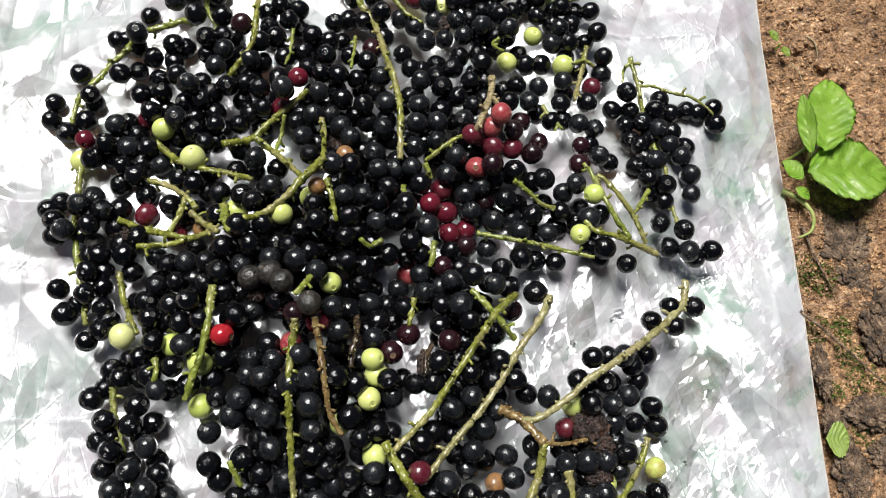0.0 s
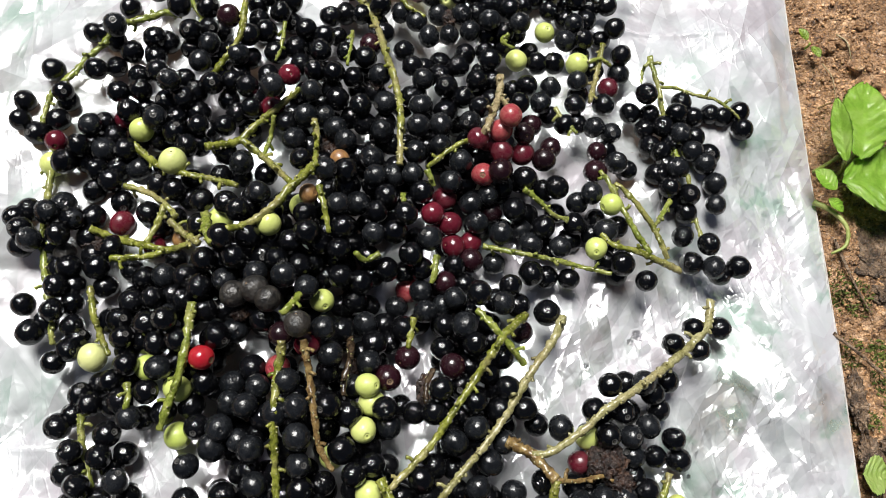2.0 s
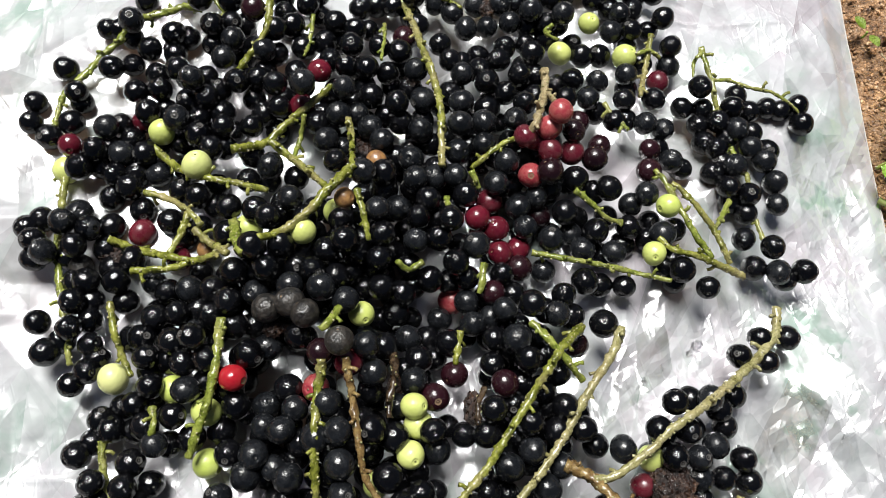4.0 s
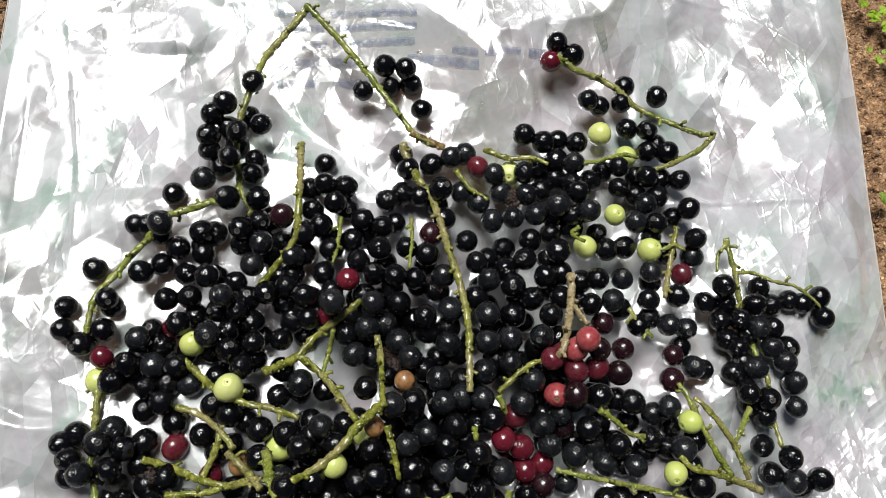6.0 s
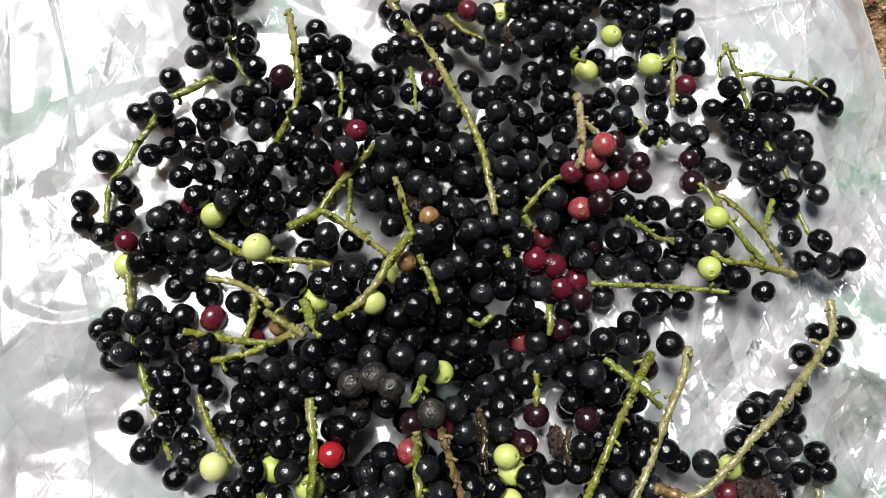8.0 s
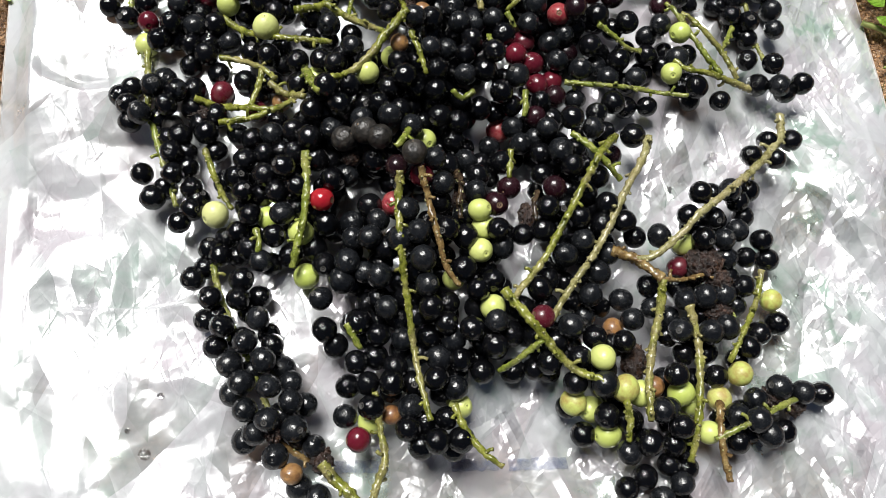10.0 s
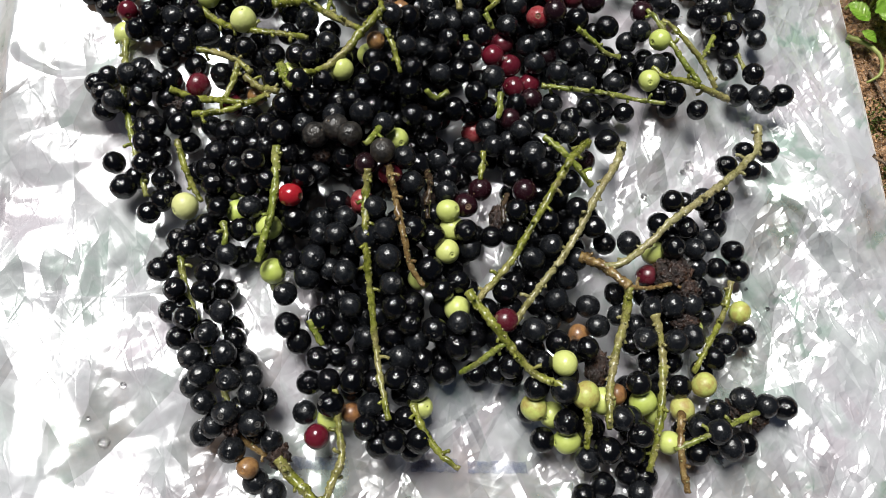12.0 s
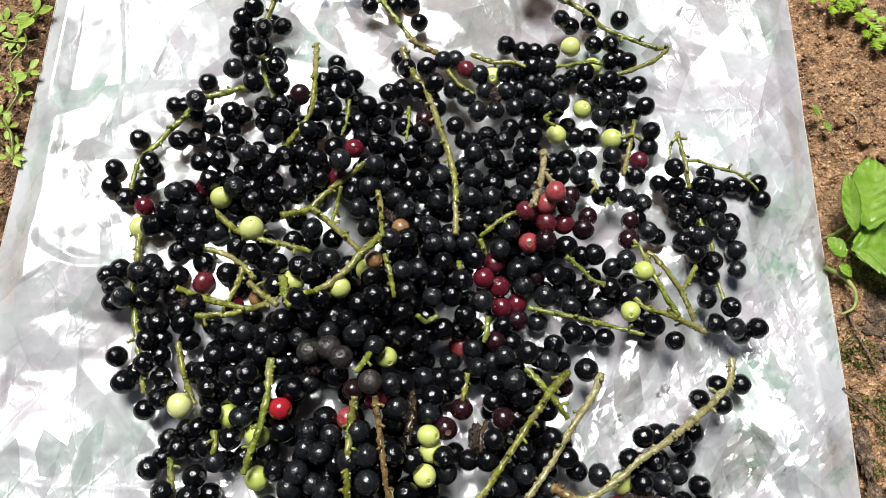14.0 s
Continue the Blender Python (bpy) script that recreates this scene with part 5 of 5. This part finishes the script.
def weed_leaf(base, along, across, length, width, fold, droop, label=""):
    bm = bmesh.new()
    off = Vector(mm(228, 182, -7))
    leaf_blade(bm, Vector(mm(*base)) - off, along, across, length / 1000, width / 1000, fold, droop, True)
    thick(bm, 0.0003)
    part("leaf", bm, LEAF, weed, label)


weed_leaf((231, 184, 13), (0.22, 1, 0.12), (1, -0.22, 0.05), 43, 13.5, 0.16, 0.12, "broad pale green leaf with a sunk midrib")
weed_leaf((224, 183, 13), (-0.14, 1, 0.22), (0.8, 0.11, 0.6), 31, 4.8, 0.30, 0.0)
weed_leaf((222, 174, 9), (1, 0.06, 0.02), (0.06, -1, 0.08), 47, 18.5, 0.12, 0.10, "broad wet leaf browning at its tip")
weed_leaf((221, 171, 6), (-0.75, 0.8, 0.15), (0.8, 0.75, 0.1), 13, 5, 0.2, 0.1)
weed_leaf((219, 168, 1), (0.7, -0.5, 0.0), (0.5, 0.7, -0.2), 9, 4, 0.2, 0.1)
bm = bmesh.new()
for a, b in (((0, 0, 0), (4, 9, 17)), ((0, 0, 0), (-2, 3, 15)), ((0, 0, 0), (6, 5, 13)), ((1, -1, 0), (2, -4, 11)), ((-1, 0, 1), (-6, -4, 10)), ((-11, 3, 2), (-3, 7, 14))):
    a, b = Vector(a) / 1000, Vector(b) / 1000
    tube(bm, smooth_path([a, (a + b) / 2 + Vector((0.001, 0, 0.001)), b]), [0.0011] * 99, 6, 0.1)
part("stalk", bm, STALK["green"], weed)

seedling = thing("seedling", "tiny sprout with two pale round seed leaves in soil", "seedling", mm(225, 259, -7))
for ax, ln in (((-0.5, 0.9, 0.25), 7.5), ((0.45, -0.9, 0.25), 7)):
    bm = bmesh.new()
    leaf_blade(bm, Vector(ax) * 0.002 + Vector((0, 0, 0.004)), ax, (ax[1], -ax[0], 0), ln / 1000, 0.0027, 0.15, 0.2, False)
    thick(bm, 0.0003)
    part("leaf", bm, SPROUT, seedling)
bm = bmesh.new()
tube(bm, smooth_path([Vector((0, 0, -0.001)), Vector((0.0006, 0, 0.002)), Vector((0, 0, 0.0045))]), [0.0006] * 20, 6)
part("stalk", bm, SPROUT, seedling)


def strand(name, label, category, pts, radius, mat):
    o = Vector(mm(*pts[0]))
    bm = bmesh.new()
    path = smooth_path([Vector(mm(*p)) - o for p in pts])
    n = len(path)
    tube(bm, path, [radius / 1000 * (1 - 0.55 * k / n) for k in range(n)], 6, 0.2)
    ob = new(name, mesh_of(name, bm, mat))
    ob.location = o
    return tagged(ob, label, category)


strand("curled_tendril", "curled yellow-green dying stalk lying on soil", "stalk", [(215, 169, -5), (223, 163, -3), (227, 156, -1), (228, 150, -2), (226, 145, -3), (220, 142, -5)], 1.5, YELLOWED)
strand("root_fibre", "thin pale root fibre on soil", "root", [(243, 268, -6), (247, 262, -4), (249, 252, -6)], 0.5, STALK["pale"])
strand("root_fibre", "thin brown root fibre on soil", "root", [(226, 222, -6), (233, 225, -5), (241, 222, -5), (247, 224, -6)], 0.6, STALK["brown"])
strand("root_fibre", "thin pale root fibre on soil", "root", [(233, 250, -7), (236, 240, -5), (237, 229, -7)], 0.35, STALK["pale"])
strand("dry_twig", "thin brown rotting twig half sunk in soil", "twig", [(216, 103, -7), (228, 92, -6), (240, 80, -6), (256, 66, -8)], 1.0, ROTBARK)
strand("dry_twig", "thin brown rotting twig half sunk in soil", "twig", [(224, 150, -7), (229, 128, -5), (236, 112, -6)], 0.9, ROTBARK)
strand("weed_runner", "thin creeping green runner on soil", "runner", [(-217, 203, -5), (-219, 216, -3), (-225, 228, -4), (-221, 243, -3), (-228, 258, -3), (-222, 271, -2), (-226, 286, -3), (-218, 300, -5)], 0.9, STALK["green"])
strand("weed_runner", "thin creeping green runner on soil", "runner", [(-250, 280, -6), (-238, 275, -3), (-226, 273, -3), (-217, 277, -5)], 0.7, STALK["green"])

fallen = thing("fallen_leaf", "pale lime-green fallen leaf torn at its edge on soil", "leaf", mm(218.5, 39, -6.5))
bm = bmesh.new()
leaf_blade(bm, (0, 0, 0.001), (1, -0.05, 0.03), (0.05, 1, 0.1), 0.0115, 0.0085, 0.1, 0.05, True)
thick(bm, 0.0003)
part("leaf_blade", bm, PALELEAF, fallen)


def small_weed(x, y, leaves, size, mat, label, seed):
    rs = random.Random(seed)
    w = thing("small_weed", label, "weed", mm(x, y, -7))
    for k in range(leaves):
        a = 6.28 * k / leaves + rs.uniform(-0.5, 0.5)
        bm = bmesh.new()
        d = Vector((math.cos(a), math.sin(a), rs.uniform(0.15, 0.6)))
        ln = size / 1000 * rs.uniform(0.7, 1.2)
        leaf_blade(bm, d * ln * 0.25 + Vector((0, 0, 0.002)), d, (d.y, -d.x, rs.uniform(-0.2, 0.2)), ln, ln * rs.uniform(0.22, 0.34), 0.25, 0.15, False)
        tube(bm, smooth_path([Vector((0, 0, -0.001)), d * ln * 0.12 + Vector((0, 0, 0.002)), d * ln * 0.27 + Vector((0, 0, 0.002))]), [0.0005] * 30, 5)
        part("leaf", bm, mat, w)


for k, (x, y, n, s) in enumerate(((-222, 292, 4, 13), (-229, 276, 5, 8), (-226, 268, 4, 6), (-219, 256, 4, 9), (-226, 247, 5, 5), (-219, 242, 3, 6), (-223, 222, 4, 8),
                                  (-218, 206, 5, 8), (-216, 213, 3, 6), (-236, 286, 4, 12), (-236, 250, 4, 7), (-228, 230, 4, 6), (-222, 180, 4, 7), (-221, 150, 4, 8), (-224, 120, 5, 7),
                                  (-219, 96, 4, 6), (-226, 310, 4, 10), (-227, 60, 4, 7), (-232, 200, 4, 9), (-238, 165, 4, 8))):
    small_weed(x, y, n, 0.72 * s, SPROUT, "low green weed with small oval leaves in soil", k)


def tuft(name, label, cx, cy, spread, count, height, mat, seed):
    """A cushion of moss: many fine short blades in one mesh."""
    rs = random.Random(seed)
    bm = bmesh.new()
    z0 = float(ground_z(cx / 1000, cy / 1000))
    for _ in range(count):
        r, a = spread * math.sqrt(rs.random()), rs.random() * 6.28
        x, y = (cx + r * math.cos(a)) / 1000, (cy + r * math.sin(a)) / 1000
        z = float(ground_z(x, y))
        h, t = height / 1000 * rs.uniform(0.5, 1.2), rs.random() * 6.28
        lean = Vector((math.cos(t), math.sin(t), 0)) * h * rs.uniform(0.2, 1.0)
        side = Vector((-math.sin(t), math.cos(t), 0)) * h * 0.22
        b = Vector((x, y, z - 0.0004))
        v = [bm.verts.new(q) for q in (b - side, b + side, b + lean * 0.5 + side * 0.8 + Vector((0, 0, h * 0.6)), b + lean + Vector((0, 0, h * 0.9)), b + lean * 0.5 - side * 0.8 + Vector((0, 0, h * 0.6)))]
        bm.faces.new(v)
    ob = new(name, mesh_of(name, bm, mat))
    tagged(ob, label, "moss", kind="stuff")


for k, (x, y, s, n) in enumerate(((222, 127, 9, 260), (231, 121, 9, 260), (225, 95, 8, 220), (240, 96, 6, 200), (241, 82, 8, 220), (246, 68, 10, 260), (241, 43, 8, 200), (228, 62, 7, 140), (-215, 110, 10, 200), (-222, 40, 12, 220), (-235, 220, 14, 260))):
    tuft("moss", "dark green moss on soil", x, y, s, n, 2.2, MOSS, k)


def moss_frond(x, y, turn, size, seed):
    """A bright feathery frond: a stalk with two ranks of narrow leaflets."""
    rs = random.Random(seed)
    f = thing("moss_frond", "bright yellow-green feathery moss frond on soil", "moss", mm(x, y, -6))
    bm = bmesh.new()
    d = Vector((math.cos(turn), math.sin(turn), 0.25)).normalized()
    e = Vector((-d.y, d.x, 0)).normalized()
    for k in range(16):
        s = k / 15
        c = d * size / 1000 * s + Vector((0, 0, 0.003))
        w = size / 1000 * 0.42 * math.sin(math.pi * (0.2 + 0.75 * s))
        for sg in (-1, 1):
            t = c + e * sg * w + d * w * 0.6 + Vector((0, 0, rs.uniform(-0.001, 0.002)))
            q = d * size / 1000 * 0.045
            v = [bm.verts.new(p) for p in (c - q, c + q, (c + t) / 2 + q * 1.2, t, (c + t) / 2 - q)]
            bm.faces.new(v)
    part("frond", bm, FERN, f)


for k, (x, y, a, s) in enumerate(((244, 340, -1.9, 15), (248, 342, -1.4, 14), (255, 345, -1.9, 17), (260, 336, -1.7, 17), (266, 330, -1.2, 16), (268, 318, -1.7, 17), (273, 322, -1.3, 18),
                                  (233, 372, -2.0, 15), (238, 366, -1.5, 16), (230, 345, -1.4, 10), (252, 352, -0.8, 16), (262, 350, -2.2, 16))):
    moss_frond(x, y, a, 0.62 * s, k)
    moss_frond(x + 4, y + 3, a + 0.7, 0.55 * s, k + 40)
    moss_frond(x - 3, y + 5, a - 0.6, 0.5 * s, k + 80)


def lump(name, label, category, x, y, z, size, mat, seed, jag=0.35, levels=3, freq=2.2):
    """A rough irregular lump: size is three half-axes in millimetres."""
    bm = bmesh.new()
    bmesh.ops.create_icosphere(bm, subdivisions=levels, radius=1.0)
    for v in bm.verts:
        n = noise.fractal(v.co * freq + Vector((seed * 7.3, 0, 0)), 1.0, 2.0, 4)
        v.co *= 1 + jag * n
        v.co = Vector((v.co.x * size[0], v.co.y * size[1], v.co.z * size[2])) / 1000
    ob = new(name, mesh_of(name, bm, mat))
    ob.location = mm(x, y, z)
    return tagged(ob, label, category)


for k, (x, y, s) in enumerate(((247, 142, (13, 15, 4)), (251, 124, (10, 9, 4)), (262, 110, (12, 14, 5)), (259, 92, (9, 14, 4)), (224, 72, (4, 12, 3)), (248, 52, (13, 8, 4)), (232, 22, (8, 13, 4)), (226, 46, (5, 9, 3)), (256, 30, (12, 9, 4)), (228, -5, (8, 12, 4)))):
    lump("bark_fragment", "dark wet rotting bark fragment sunk in soil", "bark", x, y, -9, (s[0], s[1], 0.62 * s[2]), ROTBARK, k, 0.55, 5, 3.4)
for k, (x, y, s) in enumerate(((247, 263, (4, 3, 2)), (239, 260, (3, 2.5, 2)), (252, 250, (5, 4, 2)), (243, 322, (3, 2.5, 2)), (226, 286, (2.5, 2, 1.5)), (258, 275, (3, 2.5, 2)), (262, 240, (3.5, 3, 2)), (224, 305, (2, 2, 1.4)), (-226, 258, (4, 3, 2)), (-232, 240, (4, 5, 2.5)), (-225, 160, (3, 4, 2)), (-221, 225, (2.5, 2, 1.5)))):
    lump("pebble", "small rough reddish brown clod on soil", "clod", x, y, -7, s, CRUMB, 30 + k, 0.3)

# ---- withered remains caught in the bunches ----
for k, (x, y, z, s) in enumerate(((-122, 131, 6, (6, 5, 4)), (-117, 128, 9, (4, 3, 3)), (97, 41, 14, (9, 9, 7)), (103, 33, 14, (6, 6, 5)), (61, 2, 8, (6, 9, 6)), (-91, -15, 14, (4, 6, 5)),
                                  (119, -19, 10, (8, 6, 5)), (128, -22, 8, (5, 6, 4)), (-6, 72, 14, (6, 11, 6)), (32, 253, 9, (4, 5, 4)), (-22, 176, 13, (5, 8, 5)), (-2, 212, 16, (4, 6, 5)),
                                  (101, 19, 12, (7, 4, 4)), (-54, 97, 22, (4, 4, 4)), (23, 70, 6, (4, 8, 5)), (-73, -28, 9, (5, 6, 5)))):
    lump("withered_clump", "dark brown crumbling withered fruit remains among berries", "withered fruit", x, y, z, tuple(0.85 * q for q in s), WITHER, 60 + k, 0.42, 4, 3.6)


# ---- drops of water on the film ----
def drop_skin():
    m, t, p = shader("water")
    p.inputs["Base Color"].default_value = (1, 1, 1, 1)
    p.inputs["Roughness"].default_value = 0.02
    p.inputs["IOR"].default_value = 1.33
    p.inputs["Transmission Weight"].default_value = 1.0
    return m


WATER = drop_skin()
for k, (x, y, s) in enumerate(((-140, 5, 1.6), (-147, -18, 2.6), (133, 57, 1.2), (139, 37, 1.0), (147, 27, 1.2), (105, -65, 1.6), (-154, -8, 1.2), (96, 84, 2.0), (121, 99, 3.2), (117, 96, 1.6), (140, 46, 0.9), (-12, 330, 1.3))):
    bm = bmesh.new()
    bmesh.ops.create_uvsphere(bm, u_segments=16, v_segments=10, radius=1.0)
    for v in bm.verts:
        v.co = Vector((v.co.x * s, v.co.y * s * 0.85, max(v.co.z, -0.15) * s * 0.5)) / 1000
    drop = new("water_drop", mesh_of("water_drop", bm, WATER))
    drop.location = (x / 1000, y / 1000, float(film_z(x / 1000, y / 1000)) + 0.0003)
    tagged(drop, "clear drop of water on the plastic", "water drop", "drops on the bag")
